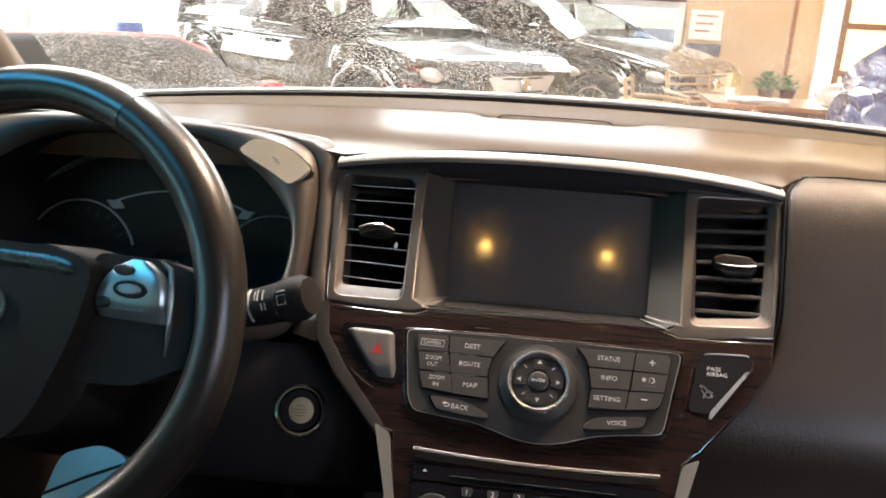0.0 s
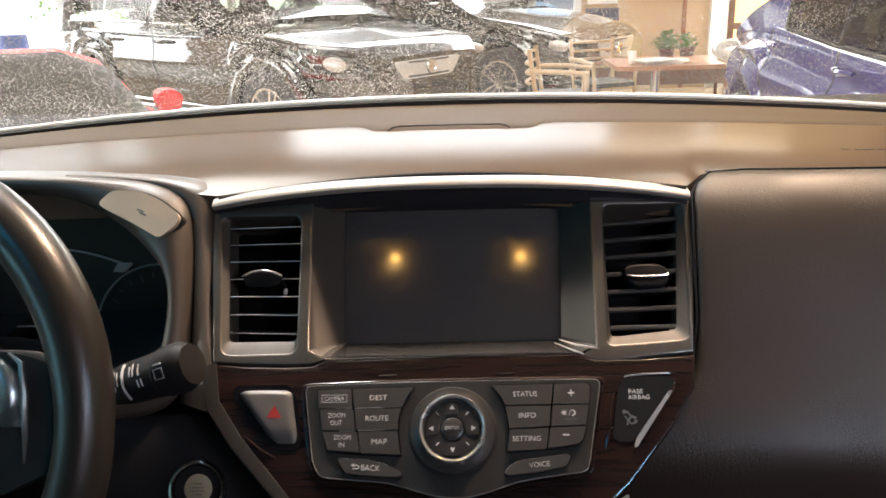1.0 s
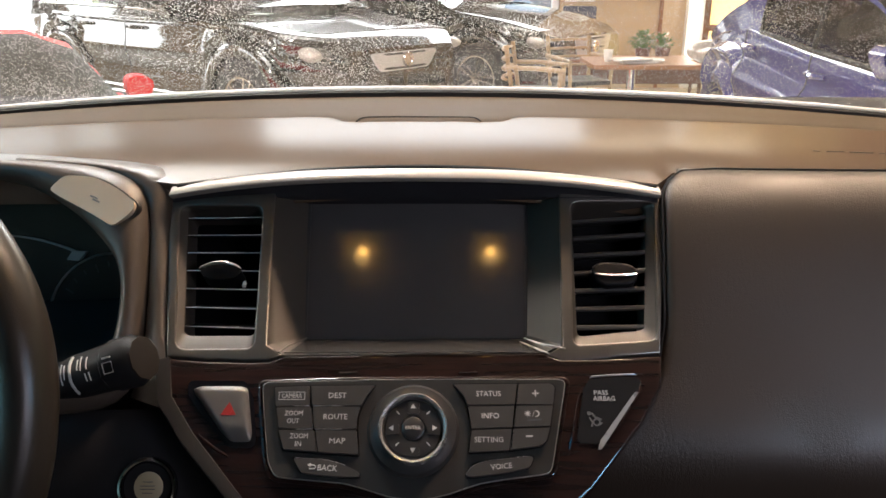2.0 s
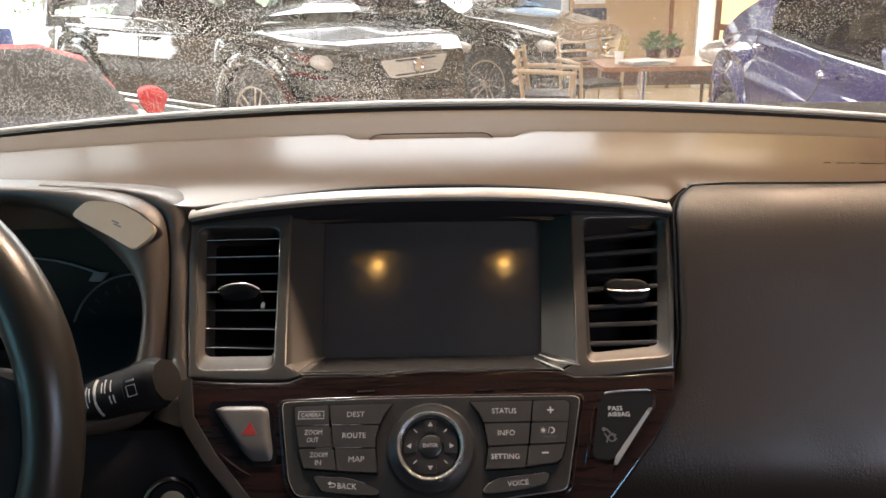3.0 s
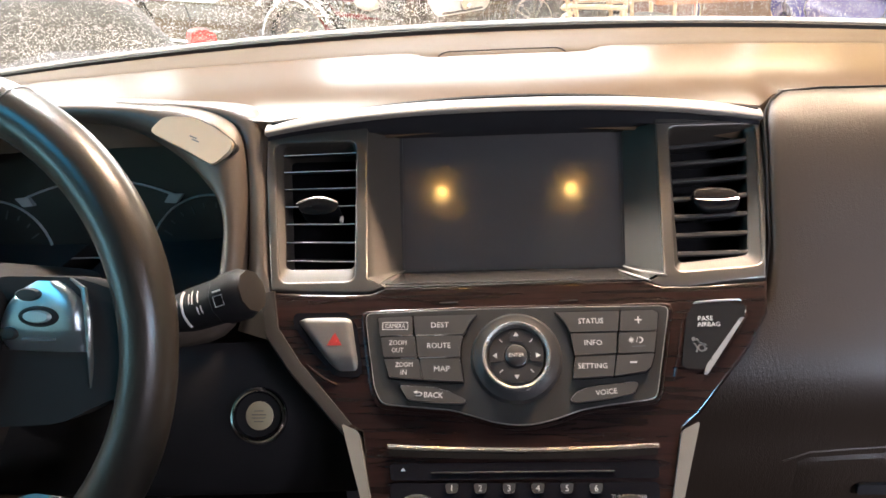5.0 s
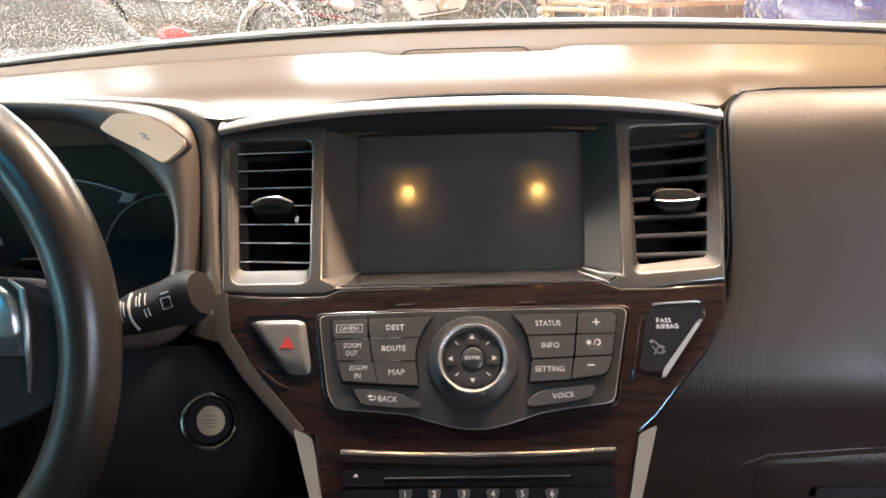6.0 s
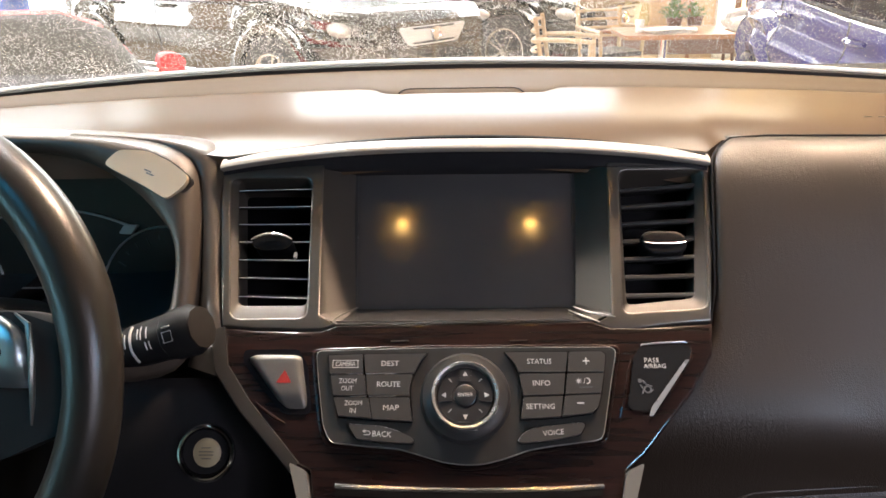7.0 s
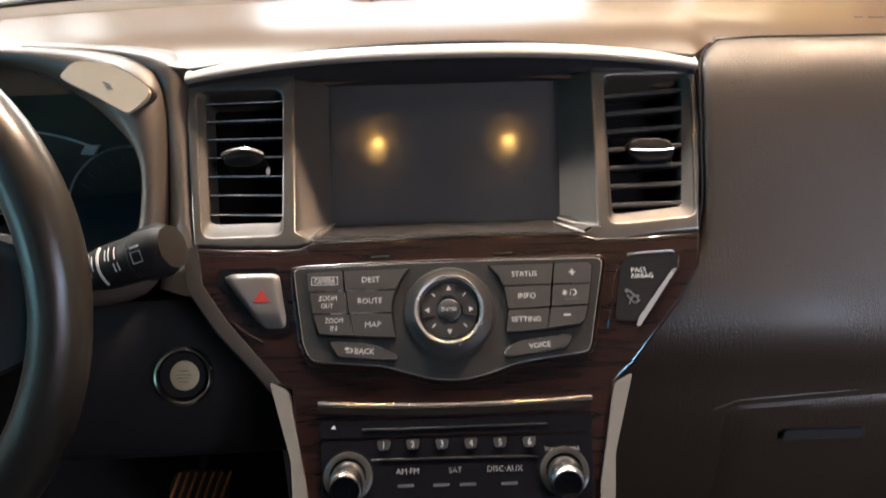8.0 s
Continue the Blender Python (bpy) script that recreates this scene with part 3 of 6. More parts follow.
def padded(profile, sgn, far):
    """A padded face that runs from the stack's edge out to x = far and rolls in at the stack."""
    rows = []
    for y, z in profile:
        e = interp(z, EDGE)
        row = [(sgn * e, y + 0.020, z - 0.010), (sgn * (e + 0.0002), y + 0.0075, z - 0.0036), (sgn * (e + 0.0012), y + 0.0044, z - 0.0020), (sgn * (e + 0.0028), y + 0.0022, z - 0.001), (sgn * (e + 0.0055), y + 0.0006, z - 0.0002), (sgn * (e + 0.009), y, z)]
        rows.append(row + [pad_point(y, z, e, sgn, far, f) for f in np.linspace(0.04, 1, 22)])
    return sheet(rows)


PROFILE += GLOVE[1:]
part("passenger_pad", padded(dense(PROFILE, 60), 1, 0.76), M_PAD, dash, "grained padded panel in front of the passenger")
seam_y = sorted((k[1], k[0]) for k in PROFILE[1:13])
edge_z = np.linspace(1.095, 1.2452, 40)
part("pad_seam", tube([(interp(z, EDGE) - 0.0004, interp(z, seam_y) + 0.0030, z - 0.0008) for z in edge_z] + [pad_point(0.0375, 1.2462, 0.232, 1, 0.76, f) for f in np.linspace(0.03, 0.95, 24)], 0.0010, 6), M_SEAL, dash, "dark seam round the passenger pad")
rows = []
for s_ in np.linspace(0, 1, 26):
    row = []
    for f in np.linspace(0.12, 0.93, 28):
        top = 1.001 + 0.0165 * math.sin(min(1, (f - 0.12) * 2.4) * math.pi / 2) - 0.007 * max(0, 1 - (f - 0.12) / 0.035) ** 2
        z = top + (0.80 - top) * s_
        y = interp(-z, [(-k[1], k[0]) for k in PROFILE])
        edge_in = min(s_ / 0.03, (1 - s_) / 0.05, (f - 0.12) / 0.012, (0.93 - f) / 0.03, 1)
        row.append(pad_point(y, z, 0.118, 1, 0.76, f, -0.003 + 0.0048 * max(0, edge_in) ** 0.5))
    rows.append(row)
glove = part("glovebox_door", sheet(rows), M_PAD, dash, "dark glovebox door below a curved seam")
part("seam_lip", tube([Vector(p) + Vector((0, -0.0022, 0.0012)) for p in rows[0]], 0.0009, 6), M_BEZEL, glove, "thin pale lip along the seam")
part("latch", prism(rounded([(0.2585, 0.968), (0.3215, 0.969), (0.3215, 0.978), (0.2585, 0.977)], 0.003), 0.10, 0.1360, 0.002, m=Matrix(((1, 0, 0, 0), (0, 0, -1, 0), (0, 1, 0, 0), (0, 0, 0, 1)))), M_RECESSGREY, glove, "dark grey latch bar")

KNEE = [(-0.088, 1.086), (-0.102, 1.078), (-0.114, 1.062), (-0.126, 1.040), (-0.136, 1.015), (-0.140, 0.985), (-0.132, 0.963), (-0.10, 0.954), (0.0, 0.952), (0.1, 0.952)]
part("knee_panel", padded(dense(KNEE, 30), -1, 0.76), M_KNEE, dash, "black knee panel below the steering column")
part("side_closer", box(-0.76, -0.2, 0.13, 0.15, 0.95, 1.24), M_BLACK, dash)
part("side_closer", box(0.2, 0.76, 0.13, 0.15, 0.4, 1.22), M_BLACK, dash)
part("side_closer", box(-0.2, 0.2, 0.12, 0.14, 0.4, 1.22), M_BLACK, dash)

# instrument hood: an arched band round a deep dark recess
CX = -0.41
OUTER = [(-0.41, 1.2613), (-0.3427, 1.2600), (-0.2945, 1.2574), (-0.2657, 1.2542), (-0.2463, 1.2492), (-0.2317, 1.2415), (-0.2240, 1.2312), (-0.2192, 1.2129), (-0.2167, 1.1852), (-0.2157, 1.1580), (-0.2153, 1.1351), (-0.2172, 1.1127), (-0.2228, 1.0943), (-0.245, 1.086), (-0.30, 1.083), (-0.41, 1.083)]
INNER = [(-0.41, 1.2478), (-0.3650, 1.2468), (-0.3408, 1.2451), (-0.3164, 1.2396), (-0.2967, 1.2306), (-0.2769, 1.2193), (-0.2620, 1.2081), (-0.2495, 1.1960), (-0.2405, 1.1859), (-0.2356, 1.1741), (-0.2348, 1.1600), (-0.2363, 1.1358), (-0.2410, 1.119), (-0.262, 1.108), (-0.32, 1.103), (-0.41, 1.102)]



def hood_curve(knots, n=34):
    t = np.linspace(0, len(knots) - 1, n)
    ks = range(len(knots))
    half = list(zip(smooth_curve(t, list(zip(ks, [k[0] for k in knots])), 2), smooth_curve(t, list(zip(ks, [k[1] for k in knots])), 2)))
    return [(2 * CX - x, z) for x, z in half[::-1]] + half[1:]


def slope_y(z):
    return 0.66 * (z - 1.24)


o, i_ = hood_curve(OUTER), hood_curve(INNER)
rows = []
rows.append([(x, slope_y(z) + 0.075, z - 0.018) for x, z in o])
rows.append([(x, slope_y(z) + 0.030, z - 0.003) for x, z in o])
for f, w in ((0.0, 0.004), (0.12, -0.002), (0.3, -0.006), (0.55, -0.008), (0.8, -0.006), (0.94, -0.002), (1.0, 0.004)):
    rows.append([(a[0] * (1 - f) + b[0] * f, slope_y(a[1] * (1 - f) + b[1] * f) + w, a[1] * (1 - f) + b[1] * f - w * 0.6) for a, b in zip(o, i_)])
part("instrument_hood", sheet(rows), M_BEZEL, dash, "grained arched hood round the instruments", 60)
rows = [[(x, slope_y(z) + 0.003, z - 0.001) for x, z in i_]]
for f in (0.3, 0.7, 1.0):
    rows.append([(x, slope_y(z) * (1 - f) + f * (0.108 + 0.25 * (z - 1.19)), z - 0.035 * f * max(0, (z - 1.10) / 0.14)) for x, z in i_])
part("hood_recess", sheet(rows), M_RECESSGREY, dash, "", 60)

# outer bezel band between the hood's groove, the vent frame and the top pad
BAND = [((-0.3427, 1.2600), (-0.345, 0.056, 1.2512)), ((-0.2945, 1.2574), (-0.294, 0.052, 1.2502)), ((-0.2657, 1.2542), (-0.255, 0.046, 1.2492)), ((-0.2463, 1.2492), (-0.222, 0.036, 1.2470)), ((-0.2317, 1.2415), (-0.2020, 0.025, 1.2400)), ((-0.2240, 1.2312), (-0.2030, 0.016, 1.2312)), ((-0.2192, 1.2129), (-0.2050, 0.0, 1.2135)), ((-0.2167, 1.1852), (-0.2020, -0.028, 1.1855)), ((-0.2157, 1.1580), (-0.1985, -0.055, 1.1585)), ((-0.2153, 1.1351), (-0.1945, -0.079, 1.1355)), ((-0.2172, 1.1127), (-0.1865, -0.102, 1.1120)), ((-0.2228, 1.0943), (-0.1730, -0.121, 1.0935))]
ts = np.linspace(0, len(BAND) - 1, 48)
ks = range(len(BAND))
cols = [smooth_curve(ts, list(zip(ks, [b[m][n] for b in BAND])), 2) for m, n in ((0, 0), (0, 1), (1, 0), (1, 1), (1, 2))]
rows = []
for xi, zi, xo, yo, zo in zip(*cols):
    a, b = Vector((xi, slope_y(zi) + 0.007, zi - 0.004)), Vector((xo, yo, zo))
    rows.append([a + Vector((0.0, 0.012, -0.004)), a, a.lerp(b, 0.14) + Vector((0, -0.0035, 0.0025)), a.lerp(b, 0.45) + Vector((0, -0.0050, 0.0035)), a.lerp(b, 0.78) + Vector((0, -0.0035, 0.0025)), b + Vector((0, 0.001, 0.0008)), b + Vector((0.0, 0.012, -0.004))])
part("outer_bezel", sheet(rows), M_BEZEL, dash, "", 70)
# the bezel's tail that follows the wood down to the side rail, shade in its colour
rows = []
TAIL = [(-0.1898, -0.1275), (-0.1838, -0.1585), (-0.1640, -0.1865), (-0.1430, -0.2100), (-0.1228, -0.2328)]
for k, (u, v) in enumerate(TAIL):
    g = 0.0098 - 0.0008 * k
    q = 0.95 if k == 0 else 0.85 if k == 1 else 0.76
    du, dv = -q, -math.sqrt(1 - q * q)
    rows.append([P(u - 0.0036 * du, v - 0.0036 * dv, -0.001), P(u - 0.0028 * du, v - 0.0028 * dv, 0.0014), P(u + 0.25 * g * du, v + 0.25 * g * dv, 0.002), P(u + 0.85 * g * du, v + 0.85 * g * dv, 0.0015), P(u + g * du, v + g * dv, -0.005), P(u + 0.5 * g * du, v + 0.5 * g * dv, -0.03)])
part("bezel_tail", sheet(rows), M_BEZELDARK, dash, "", 60)

M_SWITCH = material("champagne_paint", (0.70, 0.55, 0.385), 0.34, 0.15, 0.06, 60, 0.1, 1400)
# silver trip switch set into the hood
sw = thing("trip_switch", "pale silver switch panel set in the instrument hood", "switch", (-0.265, -0.02, 1.23))
HOOD = Matrix(((1, 0, 0, 0), (0, 0.551, -0.835, 0), (0, 0.835, 0.551, 1.24), (0, 0, 0, 1)))
SWITCH = rounded([(-0.2967, -0.0074), (-0.2860, 0.0040), (-0.2763, 0.0043), (-0.2593, 0.0025), (-0.2420, -0.0061), (-0.2257, -0.0185), (-0.2276, -0.0265), (-0.2420, -0.0388), (-0.2643, -0.0254), (-0.2900, -0.0120)], 0.005)
# black plate for the groove, with the shadow under the switch drawn in
part("groove", prism([(-0.262 + (p[0] + 0.262) * 1.05, -0.017 + (p[1] + 0.017) * 1.09) for p in SWITCH], -0.004, 0.0070, m=HOOD), M_BLACK, sw)
part("cover", prism(SWITCH, -0.002, 0.0125, 0.004, m=HOOD, seg=4), M_SWITCH, sw)
for k in range(2):
    part("mark", prism([(-0.262 + 0.002 * k, -0.0125 - 0.003 * k), (-0.256 + 0.002 * k, -0.0152 - 0.003 * k), (-0.2566 + 0.002 * k, -0.0162 - 0.003 * k), (-0.2626 + 0.002 * k, -0.0135 - 0.003 * k)], 0.0125, 0.0127, m=HOOD), M_DIM, sw)

# instrument cluster
M_CLUSTERFACE = material("cluster_black", (0.010, 0.0095, 0.009), 0.36, 0, 0.1, 60, wear=0.03)
cl = thing("instrument_cluster", "dark unlit instrument cluster with two round gauges", "gauges", (CX, 0.1, 1.1))
CLU = Matrix(((1, 0, 0, CX), (0, 0.24, -0.97, 0.085), (0, 0.97, 0.24, 1.10), (0, 0, 0, 1)))
part("face", prism(rounded([(-0.19, -0.08), (0.19, -0.08), (0.18, 0.06), (0.1, 0.10), (-0.1, 0.10), (-0.18, 0.06)], 0.03), -0.02, 0.0, m=CLU), M_CLUSTERFACE, cl)
M_FAINT = material("faint_print", (0.05, 0.055, 0.06), 0.5, 0, 0.05, 200)
M_GAUGE = material("gauge_rim", (0.42, 0.44, 0.46), 0.35, 0.2, 0.1, 50)
for gx in (-0.118, 0.112):
    g = part("gauge", lathe([(0.0645, 0.0), (0.0652, 0.003), (0.0659, 0.003), (0.0666, 0.0)], 48, CLU @ Matrix.Translation((gx, -0.017, 0))), M_GAUGE, cl, "thin grey gauge ring")
    ticks = []
    for k in range(22):
        a = radians(225 - 270 * k / 21)
        r0, r1 = (0.049, 0.058) if k % 3 == 0 else (0.053, 0.058)
        d, q = Vector((math.cos(a), math.sin(a))), Vector((-math.sin(a), math.cos(a))) * 0.0007
        c = Vector((gx, -0.017))
        ticks.append(prism([c + d * r0 + q, c + d * r1 + q, c + d * r1 - q, c + d * r0 - q], 0.0, 0.0008, m=CLU))
    part("scale", join(*ticks), M_FAINT, g)
arch = part("display_arch", tube([CLU @ Vector((x, 0.0665 - 2.75 * x * x, 0.004)) for x in np.linspace(-0.080, 0.080, 25)], [0.0008 + 0.0006 * abs(x) / 0.08 for x in np.linspace(-0.080, 0.080, 25)], 6), M_GAUGE, cl, "thin grey arch over the centre display")
for sgn in (-1, 1):
    part("arch_end", prism(rounded([(sgn * 0.0870, 0.0505), (sgn * 0.0730, 0.0510), (sgn * 0.0675, 0.0425), (sgn * 0.0790, 0.0415)], 0.0015), 0.0, 0.006, 0.001, m=CLU), M_GAUGE, arch, "pale end piece")
part("display_line", tube([CLU @ Vector((x, -0.012, 0.003)) for x in (-0.036, 0.0, 0.036)], 0.0009, 6), M_GAUGE, cl)
part("needle", tube([CLU @ Vector((x, y, 0.004)) for x, y in ((0.0715, -0.0287), (0.0845, -0.0190))], 0.0006, 6), M_GAUGE, cl)

# ---- centre stack ----
st = thing("centre_stack", "wood-trimmed centre stack with silver framed screen", "console", (0, -0.1, 1.0))


def v_top(u):
    return 0.0345 - 0.016 * (abs(u) / 0.2) ** 2.5


def v_bot(u):
    return 0.0228 - 0.0155 * (abs(u) / 0.2) ** 2.4


us = np.linspace(-0.2045, 0.2025, 41)
def bow(u):
    return 0.004 * (1 - (u / 0.2) ** 2) - 0.005 * (u / 0.2) ** 4


def B_(u, v, w, k=1.0):
    """A point of the brow, which bows out towards the seats in its middle."""
    return P(u, v - 0.53 * k * bow(u), w + k * bow(u))


part("brow_trim", sheet([[P(u, v_top(u) + 0.006, -0.01) for u in us], [B_(u, v_top(u) + 0.0030, 0.0075, 0.6) for u in us], [B_(u, v_top(u) + 0.0010, 0.0115, 0.8) for u in us], [B_(u, (v_top(u) + v_bot(u)) / 2 + 0.0008, 0.0158) for u in us], [B_(u, v_bot(u) + 0.0016, 0.0176) for u in us], [B_(u, v_bot(u) + 0.0002, 0.0172) for u in us], [B_(u, v_bot(u) - 0.0004, 0.0150) for u in us], [B_(u, v_bot(u) + 0.002, 0.008) for u in us]]), M_PALE, st, "bright silver brow over the screen")
part("brow_underside", sheet([[B_(u, v_bot(u) + 0.0021, 0.0085) for u in us], [B_(u, v_bot(u) + 0.0015, 0.002, 0.4) for u in us], [P(u, max(v_bot(u) - 0.002, 0.016), -0.004) for u in us], [P(u, 0.026, -0.034) for u in us]]), M_UNDER, st)

LF = [(-0.2055, 0.017), (-0.2035, -0.020), (-0.197, -0.071), (-0.1898, -0.1255), (-0.164, -0.1280), (-0.1287, -0.1290), (-0.112, -0.1288), (-0.101, -0.1245), (-0.1141, -0.1165), (-0.1184, -0.0137), (-0.120, 0.024)]
LH = rounded([(-0.1925, 0.0060), (-0.1297, 0.0055), (-0.1255, -0.1068), (-0.1805, -0.1068)], 0.005)
RF = [(-u * (0.996 if u < -0.15 else 1), v + (0.003 if u < -0.15 else 0)) for u, v in LF]
RH = rounded([(0.1305, 0.0098), (0.1935, 0.0100), (0.1800, -0.1020), (0.1268, -0.1075)], 0.005)
LO = rounded([(-0.1985, 0.0068), (-0.1290, 0.0060), (-0.1238, -0.1190), (-0.1840, -0.1195)], 0.008)
RG = rounded([(0.1296, 0.0105), (0.1990, 0.0105), (0.1880, -0.1120), (0.1225, -0.1165)], 0.007)
for outline, mouth, hole in ((LF, LO, LH), (RF, RG, RH)):
    fr = part("vent_frame", prism(outline, -0.028, 0.0, 0.0018, [mouth], PANEL, 3), M_SILVER, st, "satin silver vent surround")
    part("inner_lip", sheet([[P(*p, -0.0016) for p in mouth], [P(*(0.7 * Vector(p) + 0.3 * Vector(q)), -0.0030) for p, q in zip(mouth, hole)], [P(*(0.15 * Vector(p) + 0.85 * Vector(q)), -0.0052) for p, q in zip(mouth, hole)], [P(*q, -0.0065) for q in hole], [P(*q, -0.034) for q in hole]], True), M_SILVERSHADE, fr)

M_ALLOYTRIM = material("bright_slat_edge", (0.70, 0.69, 0.67), 0.3, 0.3, 0.05, 80)
M_SLAT = material("slat_plastic", (0.019, 0.0185, 0.018), 0.46, 0, 0.15, 60, 0.2)
# near-black that puts the shade of vent depths and key gaps into colour
M_SHADEBLACK = material("shade_black", (0.004, 0.004, 0.0045), 0.5, 0, 0.1, 60, spec=0.1)


def slat_bar(a, b, thick, rise, depth=0.028):
    """A louvre from a to b with a rounded front edge, its back edge higher by rise."""
    section = [(0.0, -0.0010), (-0.15 * thick, -0.0002), (-0.5 * thick, 0.0), (-0.85 * thick, -0.0002), (-thick, -0.0012), (rise - 0.6 * thick, -depth), (rise, -depth)]
    return sheet([[P(a[0], a[1] + v, a[2] + w) for v, w in section], [P(b[0], b[1] + v, b[2] + w) for v, w in section]], True)


for sgn in (-1, 1):
    vent = thing("air_vent", "black louvred air vent with a chrome-tipped slider", "air vent", P(sgn * 0.157, -0.054, -0.02), group="dash vents")
    part("duct", prism([(sgn * 0.199, 0.012), (sgn * 0.124, 0.012), (sgn * 0.120, -0.114), (sgn * 0.184, -0.114)], -0.045, -0.040, m=PANEL), M_SHADEBLACK, vent)
    for k in range(7):
        if sgn < 0:
            v0, v1 = -0.0025 - 0.0160 * k, -0.0015 - 0.0165 * k
            a, b = (-0.1915 - 0.111 * v0, v0, -0.0055), (-0.1292 - 0.033 * v1, v1, -0.0055)
            slat = part("slat", slat_bar(a, b, 0.0010, 0.0125), M_SHADEBLACK, vent)
            part("edge", tube([P(a[0], a[1] - 0.0005, -0.0053), P(b[0], b[1] - 0.0005, -0.0053)], 0.00032, 6), M_ALLOYTRIM, slat)
        else:
            v0, v1 = -0.0035 - 0.0157 * k, 0.0015 - 0.0164 * k
            a, b = (0.1298 + 0.030 * v0, v0, -0.0060), (0.1925 + 0.115 * v1, v1, -0.0060)
            part("slat", slat_bar(a, b, 0.0040, 0.0085), M_SLAT, vent)
    if sgn < 0:
        part("vane_tip", prism(rounded([(-0.1408, -0.0640), (-0.1384, -0.0636), (-0.1380, -0.0590), (-0.1400, -0.0594)], 0.0006), -0.012, -0.008, m=PANEL), M_ALLOYTRIM, vent, "pale tip of an inner vane")
        cu, cv, arch, chrome_r = -0.1578, -0.0515, 0.0048, 0.0016
        knob = [(-0.0175, 0.0), (-0.0120, 0.0042), (0.0, 0.0060), (0.0120, 0.0042), (0.0175, 0.0), (0.0140, -0.0060), (0.0080, -0.0085), (-0.0080, -0.0085), (-0.0140, -0.0060)]
    else:
        cu, cv, arch, chrome_r = 0.1608, -0.0560, -0.0018, 0.0010
        knob = [(-0.0195, 0.0060), (-0.0120, 0.0112), (0.0120, 0.0100), (0.0185, 0.0040), (0.0180, -0.0040), (0.0120, -0.0098), (-0.0100, -0.0110), (-0.0170, -0.0050)]
    tab = part("slider", prism(rounded([(cu + x, cv + y) for x, y in knob], 0.004), -0.02, -0.0025 if sgn < 0 else 0.0, 0.003, m=PANEL, seg=3), M_SHADEBLACK, vent)
    xs_ = np.linspace(-0.0168, 0.0168, 13)
    part("chrome_tip", tube([P(cu + x, cv + arch * (1 - (x / 0.0168) ** 2), 0.0004) for x in xs_], [chrome_r * (0.35 + 0.65 * (1 - (x / 0.0168) ** 2) ** 0.5) for x in xs_], 8), M_CHROME, tab, "bright chrome tip")

part("frame_groove", tube([P(u, 0.0141, 0.0002) for u in np.linspace(0.1165, 0.1880, 7)], 0.0005, 6), M_PANELGREY, st)

# the screen in its recess
RO = [(-0.120, 0.024, -0.002), (-0.1184, -0.0137, -0.002), (-0.1141, -0.116, -0.002), (-0.1005, -0.1243, -0.002), (0, -0.1232, -0.002), (0.1005, -0.1222, -0.002), (0.1138, -0.1155, -0.002), (0.1184, -0.012, -0.002), (0.120, 0.024, -0.002)]
RI = [(-0.0955, 0.026, -0.031), (-0.0945, -0.014, -0.031), (-0.0895, -0.098, -0.031), (-0.0885, -0.1005, -0.031), (0, -0.1000, -0.031), (0.0885, -0.0995, -0.031), (0.0895, -0.097, -0.031), (0.0945, -0.012, -0.031), (0.0955, 0.026, -0.031)]
for a, b, nm, mt in ((0, 3, "recess_side", M_SILVERSHADE), (5, 8, "recess_side", M_SILVERSHADE), (3, 5, "recess_sill", M_PANELGREY)):
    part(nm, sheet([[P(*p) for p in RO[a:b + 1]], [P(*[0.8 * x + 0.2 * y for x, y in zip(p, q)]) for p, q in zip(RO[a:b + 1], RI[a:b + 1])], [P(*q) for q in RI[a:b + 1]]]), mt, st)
scr = thing("display_screen", "unlit dark display screen reflecting two warm lamps", "screen", P(0, -0.04, -0.03))
part("glass", prism([(-0.097, 0.028), (0.097, 0.028), (0.0925, -0.102), (-0.0925, -0.102)], -0.036, -0.0305, m=PANEL), M_SCREEN, scr)
part("border", prism([(-0.0968, 0.027), (0.0968, 0.027), (0.0922, -0.1015), (-0.0922, -0.1015)], -0.0305, -0.0300, 0, [[(-0.0938, 0.0255), (-0.0892, -0.0990), (0.0892, -0.0990), (0.0938, 0.0255)]], PANEL), M_BLACK, scr, "thin black border of the screen")
part("sill_line", tube([P(u, -0.1228, 0.0006) for u in np.linspace(-0.1, 0.1, 9)], 0.0006, 6), M_CHROME, st)
part("corner_edge", tube([P(0.0868, -0.1036, -0.0195), P(0.0986, -0.1136, -0.006), P(0.1060, -0.1170, -0.001), P(0.1160, -0.1196, 0.0008)], [0.0004, 0.0009, 0.0010, 0.0005], 6), M_PALE, st)
part("corner_edge", tube([P(0.0835, -0.1062, -0.021), P(0.0960, -0.1195, -0.002), P(0.1033, -0.1237, 0.0006)], [0.0004, 0.0008, 0.0006], 6), M_PALE, st)
part("corner_edge", tube([P(-0.0868, -0.1036, -0.0195), P(-0.0986, -0.1150, -0.006), P(-0.1040, -0.1225, 0.0)], [0.0004, 0.0007, 0.0005], 6), M_SILVER, st)

# wood veneer
WOOD = [(-0.1898, -0.1266), (-0.164, -0.1291), (-0.1287, -0.1301), (-0.1112, -0.1297), (-0.0995, -0.1253), (0, -0.1242), (0.0995, -0.1232), (0.1112, -0.1275), (0.1453, -0.1275), (0.1900, -0.1248), (0.1865, -0.1500), (0.1690, -0.1778), (0.1292, -0.2244), (0.1160, -0.2350), (0.0985, -0.345), (-0.0985, -0.345), (-0.1125, -0.2357), (-0.1224, -0.2323), (-0.1634, -0.1863), (-0.1835, -0.1590)]
part("wood_trim", prism(WOOD, -0.03, 0.0, 0.003, m=PANEL, seg=3), M_WOOD, st, "glossy dark red wood veneer trim")
M_RAIL = material("rail_silver", (0.23, 0.22, 0.20), 0.3, 0.5, 0.08, 50, 0.05, 1500, wear=0.02)
